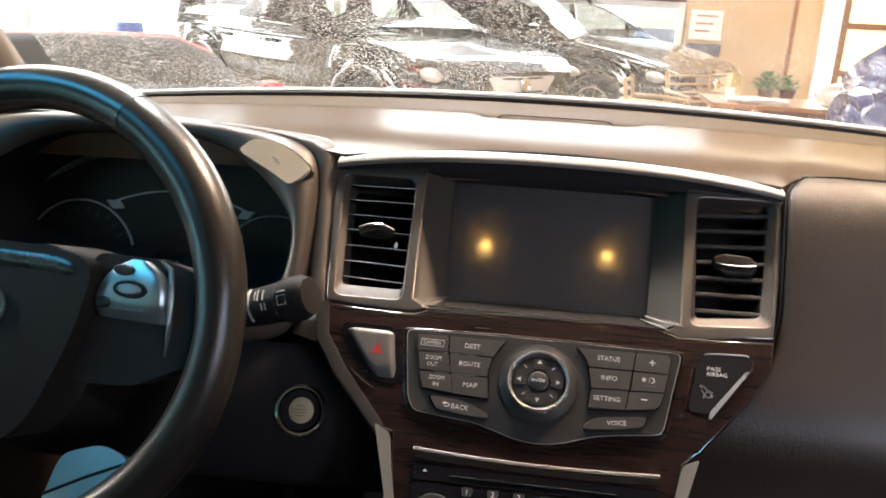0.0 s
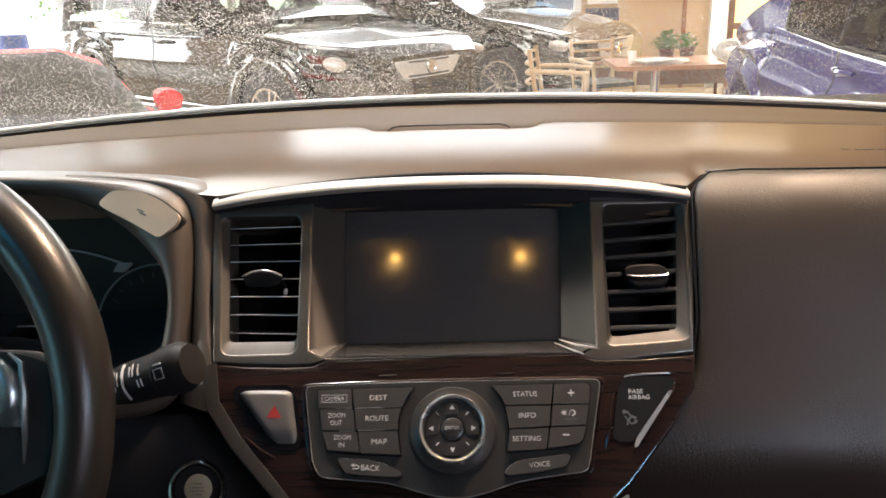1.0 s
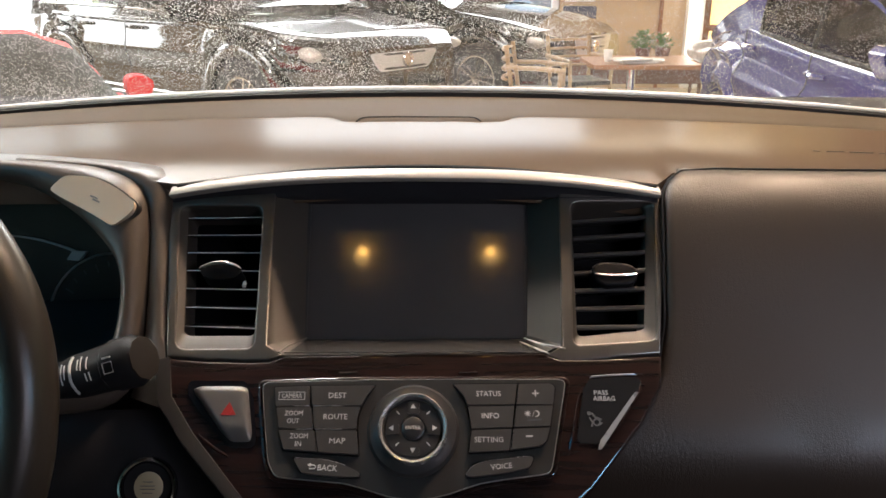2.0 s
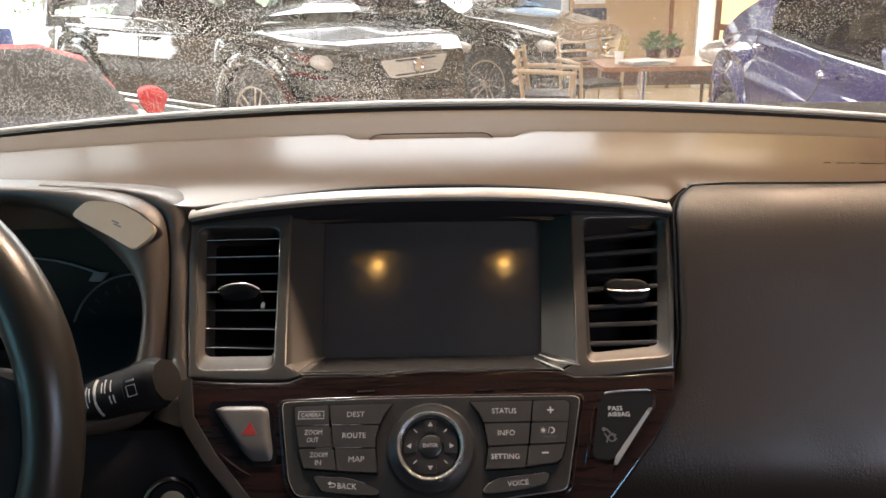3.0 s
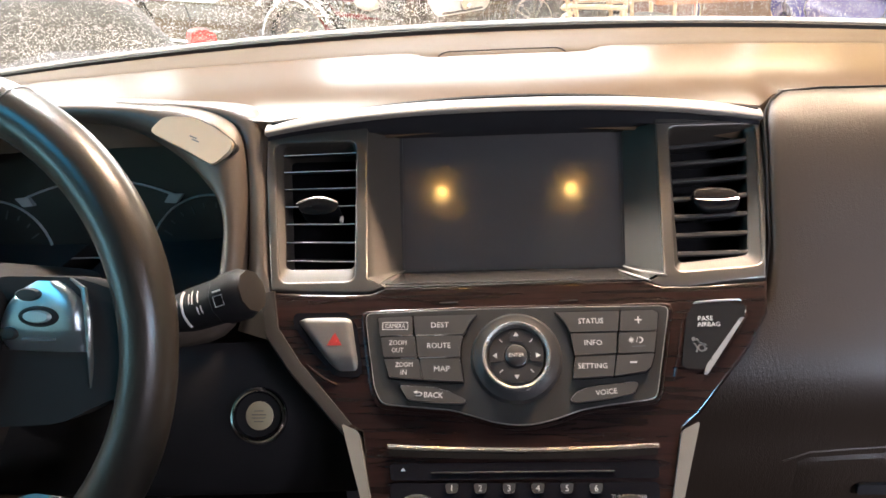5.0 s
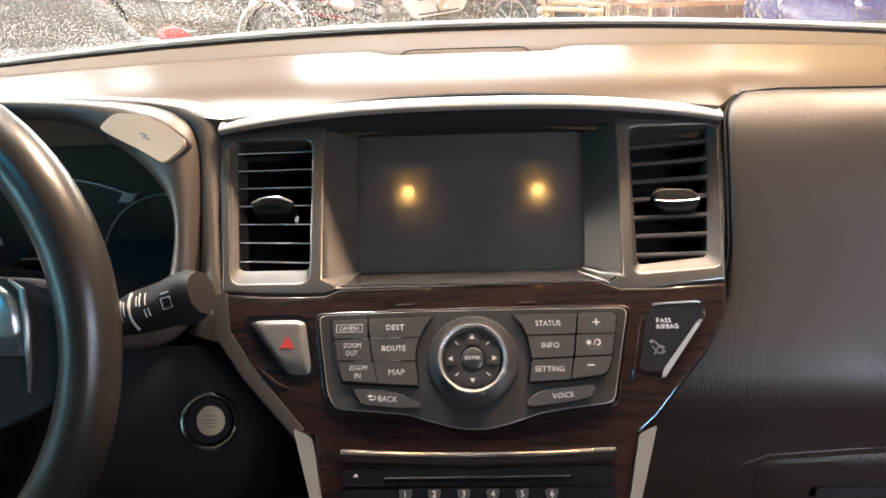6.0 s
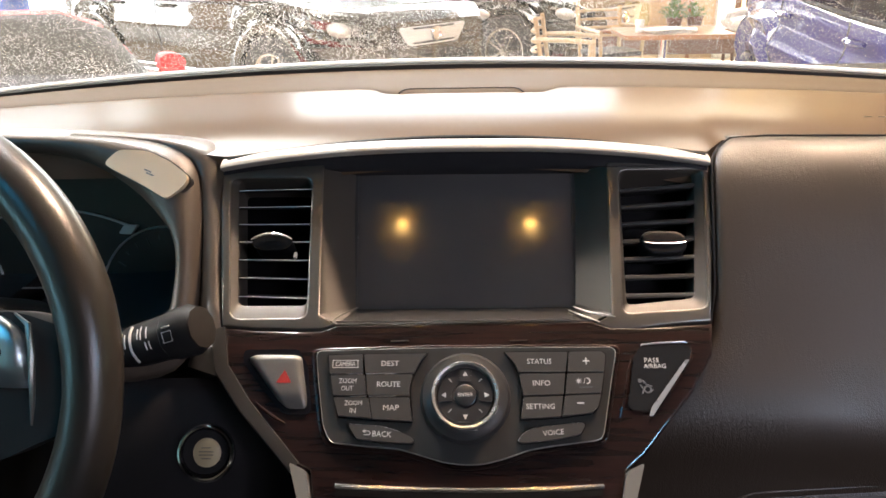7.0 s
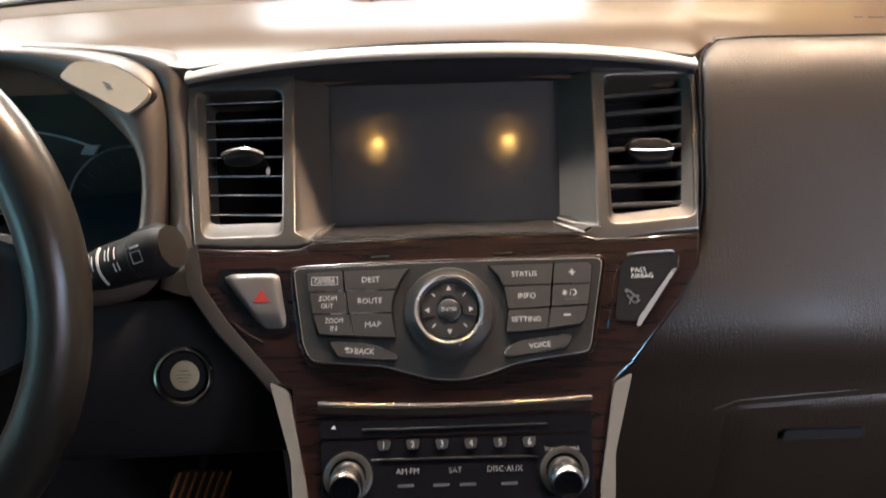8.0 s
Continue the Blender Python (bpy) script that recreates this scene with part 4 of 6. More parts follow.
for u in (-0.050, 0.041):
    part("glint_tab", prism([(u - 0.007, -0.1392), (u + 0.007, -0.1388), (u + 0.007, -0.1378), (u - 0.007, -0.1382)], 0.0, 0.0006, m=PANEL), M_CHROME, st)
for sgn in (-1, 1):
    part("side_rail", prism(rounded([(sgn * 0.1275, -0.2305), (sgn * 0.1145, -0.2365), (sgn * 0.0990, -0.305), (sgn * 0.0960, -0.345), (sgn * 0.1050, -0.345), (sgn * 0.1105, -0.285)], 0.003), -0.03, 0.004, 0.005, m=PANEL, seg=4), M_RAIL, st, "satin silver side rail")
M_STRIPFACE = material("dark_bronze", (0.05, 0.040, 0.032), 0.25, 0.5, 0.08, 50)
part("chrome_strip", tube([P(u, -0.2500 + 0.33 * u * u, 0.003) for u in np.linspace(-0.093, 0.0975, 21)], 0.0022, 8), M_CHROME, st, "thin chrome strip")

part("strip_face", sheet([[P(u, -0.2520 + 0.33 * u * u, 0.0028) for u in np.linspace(-0.093, 0.0970, 21)], [P(u, -0.2560 + 0.33 * u * u, 0.0010) for u in np.linspace(-0.092, 0.0965, 21)]]), M_STRIPFACE, st, "brown bevel below the chrome strip")

# hazard switch
M_HAZARD = material("light_grey_key", (0.105, 0.098, 0.092), 0.34, 0.2, 0.12, 70, 0.15, 1400)
hz = thing("hazard_switch", "grey hazard warning switch with a red triangle", "switch", P(-0.14, -0.17))
part("surround", prism(rounded([(-0.1697, -0.1455), (-0.1271, -0.1452), (-0.1195, -0.1580), (-0.1142, -0.1905), (-0.1168, -0.1962), (-0.1345, -0.1955), (-0.1535, -0.1752), (-0.1695, -0.1555)], 0.004), -0.002, 0.0012, 0.001, m=PANEL), M_GLOSSBLACK, hz)
rows = []
for f in np.linspace(0, 1, 17):
    v = -0.1498 - 0.0442 * f
    ul = -0.1645 + 0.0325 * max(0.0, f - 0.08) ** 1.05 / 0.92
    ur = -0.1248 + 0.0086 * f
    fall = 0.0062 - 0.0012 * f - 0.0055 * max(0, (f - 0.62) / 0.38) ** 2 - 0.004 * max(0, 1 - f / 0.09) ** 2
    inset = 0.0016 * max(0, 1 - f / 0.08) ** 2 + 0.0020 * max(0, (f - 0.9) / 0.1) ** 2
    ul, ur = ul + inset, ur - inset
    rows.append([P(ul, v, 0.0005)] + [P(ul + (ur - ul) * g, v, fall - 0.0030 * abs(2 * g - 1) ** 8) for g in np.linspace(0, 1, 15)] + [P(ur, v, 0.0005)])
part("key", sheet(rows), M_HAZARD, hz, "", 50)
tri = lambda r, c: [Vector(c) + Vector((r * math.sin(a), r * math.cos(a))) for a in (0, 2.0944, 4.1888)]
part("triangle", prism(tri(0.0066, (-0.1358, -0.1693)), 0.0046, 0.0060, m=PANEL), M_RED, hz, "red warning triangle")
part("triangle_core", prism(tri(0.0030, (-0.1358, -0.1693)), 0.0060, 0.0062, m=PANEL), M_RED, hz)
part("wood_lip", tube([P(-0.1575, -0.1855, 0.0), P(-0.1520, -0.1905, 0.0008), P(-0.1430, -0.1970, 0.0010), P(-0.1334, -0.2018, 0.0)], [0.0005, 0.0012, 0.0014, 0.0006], 8), M_WOOD, hz)

# control panel
cp = thing("control_panel", "grey control panel with lettered keys and a dial", "control panel", P(0, -0.18))
PAN = [(-0.1133, -0.1476), (-0.0566, -0.1460), (-0.0296, -0.1454), (0.0294, -0.1450), (0.1102, -0.1450), (0.1136, -0.1474), (0.1080, -0.1728), (0.0997, -0.2117), (0.0960, -0.2146), (0.0645, -0.2184), (0.0466, -0.2214), (0.0265, -0.2283), (0.0126, -0.2317), (-0.0008, -0.2323), (-0.0151, -0.2306), (-0.0290, -0.2265), (-0.0470, -0.2212), (-0.0984, -0.2166), (-0.1042, -0.2051), (-0.1103, -0.1694)]
part("fascia", prism(rounded(PAN, 0.005), -0.002, 0.0035, 0.0016, m=PANEL), M_PANELGREY, cp, "satin grey fascia")
rim_line = [P(*p, 0.0030) for p in rounded(PAN, 0.005)]
lip_line = [P(p[0] * 1.024, -0.185 + (p[1] + 0.185) * 1.045, 0.0002) for p in rounded(PAN, 0.005)]
part("wood_lip", tube(lip_line + lip_line[:1], 0.0017, 8), M_WOOD, cp, "glossy wooden lip round the fascia", 70)
part("fascia_edge", tube(rim_line + rim_line[:1], 0.0006, 6), M_RAIL, cp, "thin bright edge of the fascia")
for pts in ([(-0.1046, -0.1506), (-0.0275, -0.1492), (-0.0340, -0.1576), (-0.0372, -0.1660), (-0.0402, -0.1750), (-0.0400, -0.1840), (-0.0376, -0.2028), (-0.0690, -0.2012), (-0.0945, -0.1988)], [(0.0285, -0.1484), (0.1030, -0.1478), (0.1064, -0.1510), (0.1010, -0.1820), (0.0980, -0.1916), (0.0932, -0.1964), (0.0702, -0.1994), (0.0396, -0.2010), (0.0420, -0.1830), (0.0394, -0.1660), (0.0358, -0.1576)]):
    part("key_well", prism(rounded(pts, 0.0015), 0.003, 0.0041, m=PANEL), M_SHADEBLACK, cp)
# bright tubes drawn as highlights along the upper edges of the keys
for v, u0, u1, u2 in ((-0.1660, -0.0880, -0.0765, -0.0515), (-0.1832, -0.0850, -0.0735, -0.0515)):
    part("key_glint", tube([P(u0, v, 0.0066), P(u1, v, 0.0066)], 0.00035, 5), M_BRIGHT, cp)
    part("key_glint", tube([P(u1 + 0.0025, v, 0.0066), P(u2, v, 0.0066)], 0.00035, 5), M_BRIGHT, cp)
# word, outline, and the lettering's height, width and centre
KEY_LIST = [
    ("CAMERA", [(-0.1032, -0.1519), (-0.0776, -0.1510), (-0.0764, -0.1653), (-0.1013, -0.1660)], 0.0034, 0.0150, (-0.0900, -0.1585)),
    ("DEST", [(-0.0763, -0.1511), (-0.0290, -0.1504), (-0.0344, -0.1574), (-0.0380, -0.1655), (-0.0747, -0.1652)], 0.0040, 0.0131, (-0.0562, -0.1582)),
    ("ZOOM\nOUT", [(-0.1007, -0.1671), (-0.0754, -0.1666), (-0.0729, -0.1826), (-0.0978, -0.1822)], 0.0036, 0.0132, (-0.0876, -0.1741)),
    ("ROUTE", [(-0.0742, -0.1667), (-0.0389, -0.1666), (-0.0412, -0.1748), (-0.0412, -0.1828), (-0.0721, -0.1826)], 0.0040, 0.0173, (-0.0569, -0.1741)),
    ("ZOOM\nIN", [(-0.0976, -0.1838), (-0.0719, -0.1840), (-0.0689, -0.1994), (-0.0932, -0.1974)], 0.0036, 0.0130, (-0.0826, -0.1908)),
    ("MAP", [(-0.0710, -0.1840), (-0.0413, -0.1840), (-0.0389, -0.2014), (-0.0681, -0.1998)], 0.0040, 0.0116, (-0.0545, -0.1917)),
    ("STATUS", [(0.0299, -0.1498), (0.0769, -0.1494), (0.0747, -0.1648), (0.0400, -0.1651), (0.0367, -0.1573)], 0.0040, 0.0182, (0.0555, -0.1569)),
    ("+", [(0.0782, -0.1494), (0.1020, -0.1490), (0.1050, -0.1516), (0.1031, -0.1648), (0.0760, -0.1648)], 0.0050, 0.0050, (0.0903, -0.1566)),
    ("INFO", [(0.0404, -0.1664), (0.0743, -0.1661), (0.0724, -0.1815), (0.0429, -0.1828)], 0.0040, 0.0127, (0.0565, -0.1734)),
    ("", [(0.0758, -0.1661), (0.1029, -0.1657), (0.0998, -0.1807), (0.0737, -0.1816)], 0.005, 0.0, (0.0880, -0.1732)),
    ("SETTING", [(0.0429, -0.1840), (0.0720, -0.1830), (0.0694, -0.1983), (0.0406, -0.1996)], 0.0038, 0.0208, (0.0550, -0.1908)),
    ("\u2013", [(0.0733, -0.1829), (0.0997, -0.1820), (0.0969, -0.1910), (0.0926, -0.1950), (0.0703, -0.1979)], 0.0012, 0.0050, (0.0844, -0.1884)),
]


def fitted(word, high, wide, u, v, w, m=PANEL):
    """Raised lettering of a given height and width, centred on (u, v)."""
    bm = text_bm(word, high, 0, 0, 0, Matrix())
    xs_, ys_ = [p.co.x for p in bm.verts], [p.co.y for p in bm.verts]
    sx, sy = wide / (max(xs_) - min(xs_)), high / (max(ys_) - min(ys_))
    bm.transform(m @ Matrix.Translation((u, v, w)) @ Matrix.Diagonal((sx, sy, 1, 1)) @ Matrix.Translation((-(max(xs_) + min(xs_)) / 2, -(max(ys_) + min(ys_)) / 2, 0)))
    return bm


def frame_bars(cu, cv, hw, hh, t):
    """A thin rectangular outline."""
    return prism([(cu - hw, cv - hh), (cu + hw, cv - hh), (cu + hw, cv + hh), (cu - hw, cv + hh)], 0.0066, 0.0070, 0, [[(cu - hw + t, cv - hh + t), (cu - hw + t, cv + hh - t), (cu + hw - t, cv + hh - t), (cu + hw - t, cv - hh + t)]], PANEL)


for word, quad, h, wide, (cu, cv) in KEY_LIST:
    key = part("key", prism(rounded(quad, 0.0009, 3), 0.003, 0.0068, 0.0007, m=PANEL), M_GREYBUTTON, cp)
    if word == "CAMERA":
        part("lettering", join(fitted(word, h, wide, cu, cv, 0.007), frame_bars(cu, cv, 0.0097, 0.0030, 0.0004)), M_WHITE, key)
    elif "\n" in word:
        a, b = word.split("\n")
        part("lettering", join(fitted(a, h, wide, cu, cv + 0.0026, 0.007), fitted(b, h, wide * (0.66 if b == "OUT" else 0.34), cu - 0.0001, cv - 0.0031, 0.007)), M_WHITE, key)
    elif word:
        part("lettering", fitted(word, h, wide, cu, cv, 0.007), M_WHITE, key)
    else:
        sun = lathe([(0, 0.0003), (0.0013, 0.0003), (0.0013, 0)], 12, PANEL @ Matrix.Translation((cu - 0.0041, cv + 0.0014, 0.0068)))
        rays = [prism([(cu - 0.0041 + r * math.cos(q) - 0.0002 * math.sin(q) * k, cv + 0.0014 + r * math.sin(q) + 0.0002 * math.cos(q) * k) for r, k in ((0.0016, 1), (0.0023, 1), (0.0023, -1), (0.0016, -1))], 0.0068, 0.0070, m=PANEL) for q in np.linspace(0, 2 * math.pi, 9)[:-1]]
        slash = prism([(cu - 0.0006, cv - 0.0006), (cu - 0.0002, cv - 0.0006), (cu + 0.0010, cv + 0.0036), (cu + 0.0006, cv + 0.0036)], 0.0068, 0.0070, m=PANEL)
        moon = prism([(cu + 0.0022 + 0.0024 * math.cos(a), cv + 0.0014 + 0.0024 * math.sin(a)) for a in np.linspace(-1.9, 1.9, 12)] + [(cu + 0.0014 + 0.0022 * math.cos(a), cv + 0.0014 + 0.0019 * math.sin(a)) for a in np.linspace(1.5, -1.5, 10)], 0.0068, 0.0071, m=PANEL)
        part("symbol", join(sun, slash, moon, *rays), M_WHITE, key)
        part("mark", prism([(cu - 0.004, cv - 0.0040), (cu + 0.006, cv - 0.0036), (cu + 0.006, cv - 0.0026), (cu - 0.004, cv - 0.0030)], 0.0068, 0.0070, m=PANEL), M_FAINT, key)
for word, quad in (("BACK", [(-0.0860, -0.2036), (-0.0630, -0.2050), (-0.0509, -0.2080), (-0.0372, -0.2140), (-0.0379, -0.2176), (-0.0547, -0.2170), (-0.0789, -0.2145)]), ("VOICE", [(0.0376, -0.2158), (0.0417, -0.2104), (0.0498, -0.2065), (0.0849, -0.2024), (0.0870, -0.2043), (0.0831, -0.2110), (0.0644, -0.2148), (0.0414, -0.2174)])):
    part("key_groove", prism(rounded([(sum(p[0] for p in quad) / len(quad) * -0.05 + p[0] * 1.05, sum(p[1] for p in quad) / len(quad) * -0.16 + p[1] * 1.16) for p in quad], 0.003), 0.003, 0.0038, m=PANEL), M_SHADEBLACK, cp)
    key = part("key", prism(rounded(quad, 0.003), 0.002, 0.0072, 0.0016, m=PANEL, seg=3), M_GREYBUTTON, cp, "pill-shaped key")
    pill = [P(*p, 0.0056) for p in rounded(quad, 0.003)]
    part("key_edge", tube(pill[2:len(pill) // 2 - 2], 0.0004, 6), M_BRIGHT, key)
    if word == "BACK":
        bms = [fitted(word, 0.0042, 0.0138, -0.0604, -0.2111, 0.0074, PANEL @ Matrix.Translation((-0.0604, -0.2111, 0)) @ pose(0, 0, 0, 0, 0, -3) @ Matrix.Translation((0.0604, 0.2111, 0)))]
        hook = [P(-0.0728, -0.2090, 0.0074), P(-0.0700, -0.2091, 0.0074), P(-0.0688, -0.2102, 0.0074), P(-0.0697, -0.2116, 0.0074), P(-0.0735, -0.2116, 0.0074)]
        bms += [tube(hook, 0.0004, 6), prism([(-0.0725, -0.2076), (-0.0750, -0.2090), (-0.0725, -0.2104)], 0.0072, 0.0076, m=PANEL)]
    else:
        bms = [fitted(word, 0.0038, 0.0152, 0.0634, -0.2099, 0.0074, PANEL @ Matrix.Translation((0.0634, -0.2099, 0)) @ pose(0, 0, 0, 0, 0, 5) @ Matrix.Translation((-0.0634, 0.2099, 0)))]
    part("lettering", join(*bms), M_WHITE, key)

M_RING = material("polished_ring", (0.62, 0.61, 0.59), 0.26, 0.85, 0.05, 80)
M_KEYDARK = material("dark_key_plastic", (0.030, 0.029, 0.029), 0.3, 0.2, 0.1, 80)
KN = PANEL @ Matrix.Translation((0.0001, -0.1836, 0)) @ Matrix.Diagonal((0.91, 0.93, 1, 1))
dial = part("dial", lathe([(0.0375, 0.002), (0.0368, 0.0036), (0.0345, 0.0062), (0.0300, 0.0068), (0.0285, 0.0075), (0.0275, 0.0075)], 64, KN), M_KEYDARK, cp, "round dial with a chrome ring")
part("chrome_ring", lathe([(0.0278, 0.006), (0.0276, 0.0122), (0.0265, 0.0135), (0.0248, 0.0130), (0.0238, 0.0105), (0.0236, 0.006)], 64, KN), M_RING, dial, "bright chrome ring")
part("dial_face", lathe([(0.0237, 0.0085), (0.0225, 0.0102), (0.016, 0.0108), (0.0098, 0.0104), (0.0095, 0.0088), (0, 0.0088)], 48, KN), M_KEYDARK, dial)
part("enter_key", lathe([(0.0090, 0.0085), (0.0088, 0.0114), (0.0070, 0.0122), (0, 0.0124)], 40, KN), M_KEYDARK, dial)
part("lettering", text_bm("ENTER", 0.0029, 0, 0, 0.0127, KN), M_WHITE, dial)
for k in range(4):
    rot = KN @ pose(0, 0, 0, 0, 0, 90 * k)
    part("arrow_pad", prism(rounded([(-0.0045, 0.0112), (0.0045, 0.0112), (0.0052, 0.0212), (-0.0052, 0.0212)], 0.0012), 0.009, 0.0117, 0.0006, m=rot), M_KEYDARK, dial)
    part("arrow", prism([(-0.0021, 0.0155), (0.0021, 0.0155), (0, 0.0192)], 0.0117, 0.0120, m=rot), M_WHITE, dial)
    tick = KN @ pose(0, 0, 0, 0, 0, 45 + 90 * k)
    part("tick", prism([(-0.0004, 0.0155), (0.0004, 0.0155), (0.0004, 0.0190), (-0.0004, 0.0190)], 0.0104, 0.0112, m=tick), M_WHITE, dial)

# passenger airbag lamp
M_AIRBAGLENS = material("smoked_lens", (0.012, 0.012, 0.013), 0.25, 0, 0.1, 60, spec=0.4)
M_DIMICON = material("unlit_icon", (0.075, 0.078, 0.08), 0.5, 0, 0.05, 200)
ab = thing("airbag_indicator", "gloss black passenger airbag indicator with a chrome edge", "indicator", P(0.145, -0.165))
part("lens", prism(rounded([(0.1320, -0.1443), (0.1379, -0.1430), (0.1664, -0.1418), (0.1716, -0.1467), (0.1690, -0.1510), (0.1395, -0.1920), (0.1345, -0.1926), (0.1217, -0.1920), (0.1196, -0.1891), (0.1272, -0.1511)], 0.002), -0.002, 0.0010, 0.0008, m=PANEL), M_AIRBAGLENS, ab)
part("chrome_edge", prism([(0.1651, -0.1545), (0.1682, -0.1545), (0.1372, -0.1965), (0.1349, -0.1965), (0.1369, -0.1900)], 0, 0.0026, 0.0006, m=PANEL), M_BRIGHT, ab, "slanted chrome edge")
part("top_edge", tube([P(0.1330, -0.1428, 0.0004), P(0.1345, -0.1420, 0.0010), P(0.1481, -0.1408, 0.0010), P(0.1660, -0.1401, 0.0010), P(0.1685, -0.1408, 0.0004)], [0.0004, 0.0007, 0.0007, 0.0007, 0.0003], 6), M_BRIGHT, ab)
part("wood_lip", tube([P(0.1262, -0.1495, 0.0), P(0.1225, -0.1610, 0.0008), P(0.1182, -0.1800, 0.0008), P(0.1150, -0.1930, 0.0010), P(0.1128, -0.2010, 0.0)], [0.0004, 0.0011, 0.0011, 0.0012, 0.0004], 8), M_WOOD, ab)
part("wood_lip", tube([P(0.1712, -0.1440, 0.0), P(0.1700, -0.1530, 0.0010), P(0.1535, -0.1765, 0.0012), P(0.1340, -0.2010, 0.0)], [0.0004, 0.0012, 0.0014, 0.0005], 8), M_WOOD, ab)
part("lettering", join(fitted("PASS", 0.0035, 0.0106, 0.1402, -0.1544, 0.0012), fitted("AIRBAG", 0.0035, 0.0163, 0.1422, -0.1589, 0.0012)), M_WHITE, ab)
part("symbol", join(lathe([(0, 0.0003), (0.0016, 0.0002)], 10, PANEL @ Matrix.Translation((0.1300, -0.1702, 0.0011))), lathe([(0.0018, 0.0002), (0.0024, 0.0003), (0.0030, 0.0002)], 16, PANEL @ Matrix.Translation((0.1352, -0.1768, 0.0011))), tube([P(0.1318, -0.1700, 0.0012), P(0.1345, -0.1732, 0.0012), P(0.1388, -0.1748, 0.0012)], 0.0007, 5), tube([P(0.1300, -0.1732, 0.0012), P(0.1322, -0.1770, 0.0012), P(0.1312, -0.1800, 0.0012)], 0.0006, 5), tube([P(0.1372, -0.1790, 0.0012), P(0.1392, -0.1770, 0.0012)], 0.0005, 5)), M_DIMICON, ab)

# radio
rd = thing("car_radio", "black car radio with a disc slot and two knobs", "radio", P(0, -0.29))
part("slot_face", prism(rounded([(-0.0915, -0.2590), (0.0965, -0.2575), (0.0960, -0.2690), (-0.0905, -0.2705)], 0.002), -0.001, 0.0025, 0.001, m=PANEL), M_GLOSSBLACK, rd)
part("disc_slot", prism([(-0.062, -0.2612), (0.0655, -0.2602), (0.0655, -0.2640), (-0.062, -0.2650)], 0.0025, 0.0028, m=PANEL), M_GLOSSBLACK, rd)
part("slot_lip", tube([P(-0.062, -0.2654, 0.003), P(0.0655, -0.2644, 0.003)], 0.0006, 6), M_PANELGREY, rd)
part("eject_mark", prism([(-0.0835, -0.2640), (-0.0800, -0.2640), (-0.08175, -0.2618)], 0.0025, 0.0028, m=PANEL), M_WHITE, rd)
part("lower_face", prism(rounded([(-0.0905, -0.2725), (0.0955, -0.2715), (0.0925, -0.342), (-0.0885, -0.342)], 0.003), -0.001, 0.0025, 0.001, m=PANEL), M_GLOSSBLACK, rd)
for k in range(6):
    u = -0.0472 + 0.0199 * k
    b = part("preset_key", prism(rounded([(u - 0.0048, -0.2728), (u + 0.0048, -0.2724), (u + 0.0036, -0.2790), (u - 0.0036, -0.2794)], 0.002), 0.002, 0.005, 0.001, m=PANEL), M_BLACK, rd)
    part("lettering", text_bm(str(k + 1), 0.0042, u, -0.2762, 0.0052, PANEL), M_WHITE, b)
part("divider", tube([P(u, -0.2855 - 0.10 * max(0, abs(u) - 0.05), 0.003) for u in np.linspace(-0.056, 0.058, 15)], 0.0007, 6), M_PANELGREY, rd)
for u, v in ((-0.0715, -0.2965), (0.0750, -0.2965)):
    K = PANEL @ Matrix.Translation((u, v, 0))
    T = K @ pose(0, 0, 0, 27, 0, 0)
    kn = part("knob", lathe([(0.0096, 0.0195), (0.0090, 0.0203), (0.0082, 0.0200), (0, 0.0196)], 40, T), M_GLOSSBLACK, rd, "round volume knob with a black face")
    part("collar", lathe([(0.0172, 0.0022), (0.0166, 0.0042), (0.0150, 0.0050), (0.0124, 0.0046), (0.0122, 0.003)], 40, K), M_PANELGREY, kn)
    part("metal_band", lathe([(0.0120, 0.001), (0.0117, 0.0120), (0.0110, 0.0180), (0.0102, 0.0196), (0.0095, 0.0198)], 40, T), M_CHROME, kn, "bright chrome band")
for word, u, v, h in (("AM·FM", -0.0311, -0.2937, 0.0038), ("SAT", 0.0013, -0.2937, 0.0038), ("DISC·AUX", 0.0348, -0.2935, 0.0038), ("VOL", -0.0715, -0.2815, 0.0028), ("TUNE/FOLDER", 0.0745, -0.2815, 0.0026)):
    part("lettering", text_bm(word, h, u, v, 0.0028 if h > 0.003 else 0.0032, PANEL), M_DIM, rd)
for u in (-0.033, -0.009, 0.009, 0.037):
    part("mark", prism([(u - 0.005, -0.3022), (u + 0.006, -0.3020), (u + 0.006, -0.3038), (u - 0.005, -0.3040)], 0.0025, 0.0027, m=PANEL), M_FAINT, rd)

# start button on the knee panel
SB = Matrix(((1, 0, 0, -0.2005), (0, 0.44, -0.898, -0.128), (0, 0.898, 0.44, 1.0385), (0, 0, 0, 1)))
sb = thing("start_button", "cream round start button in a black ring with chrome edge", "button", (-0.2, -0.12, 1.04))
part("ring", lathe([(0.0216, -0.008), (0.0224, 0.002), (0.0217, 0.0046), (0.0200, 0.0050), (0.0186, 0.0035), (0.0178, 0.0)], 48, SB), M_GLOSSBLACK, sb, "gloss black ring")
part("chrome_edge", lathe([(0.0221, 0.0030), (0.0224, 0.0044), (0.0214, 0.0060), (0.0200, 0.0062), (0.0192, 0.0050)], 48, SB), M_CHROMEDARK, sb, "polished chrome edge")
part("collar", lathe([(0.0182, 0.001), (0.0118, -0.002), (0.0114, -0.004)], 40, SB), M_GLOSSBLACK, sb)
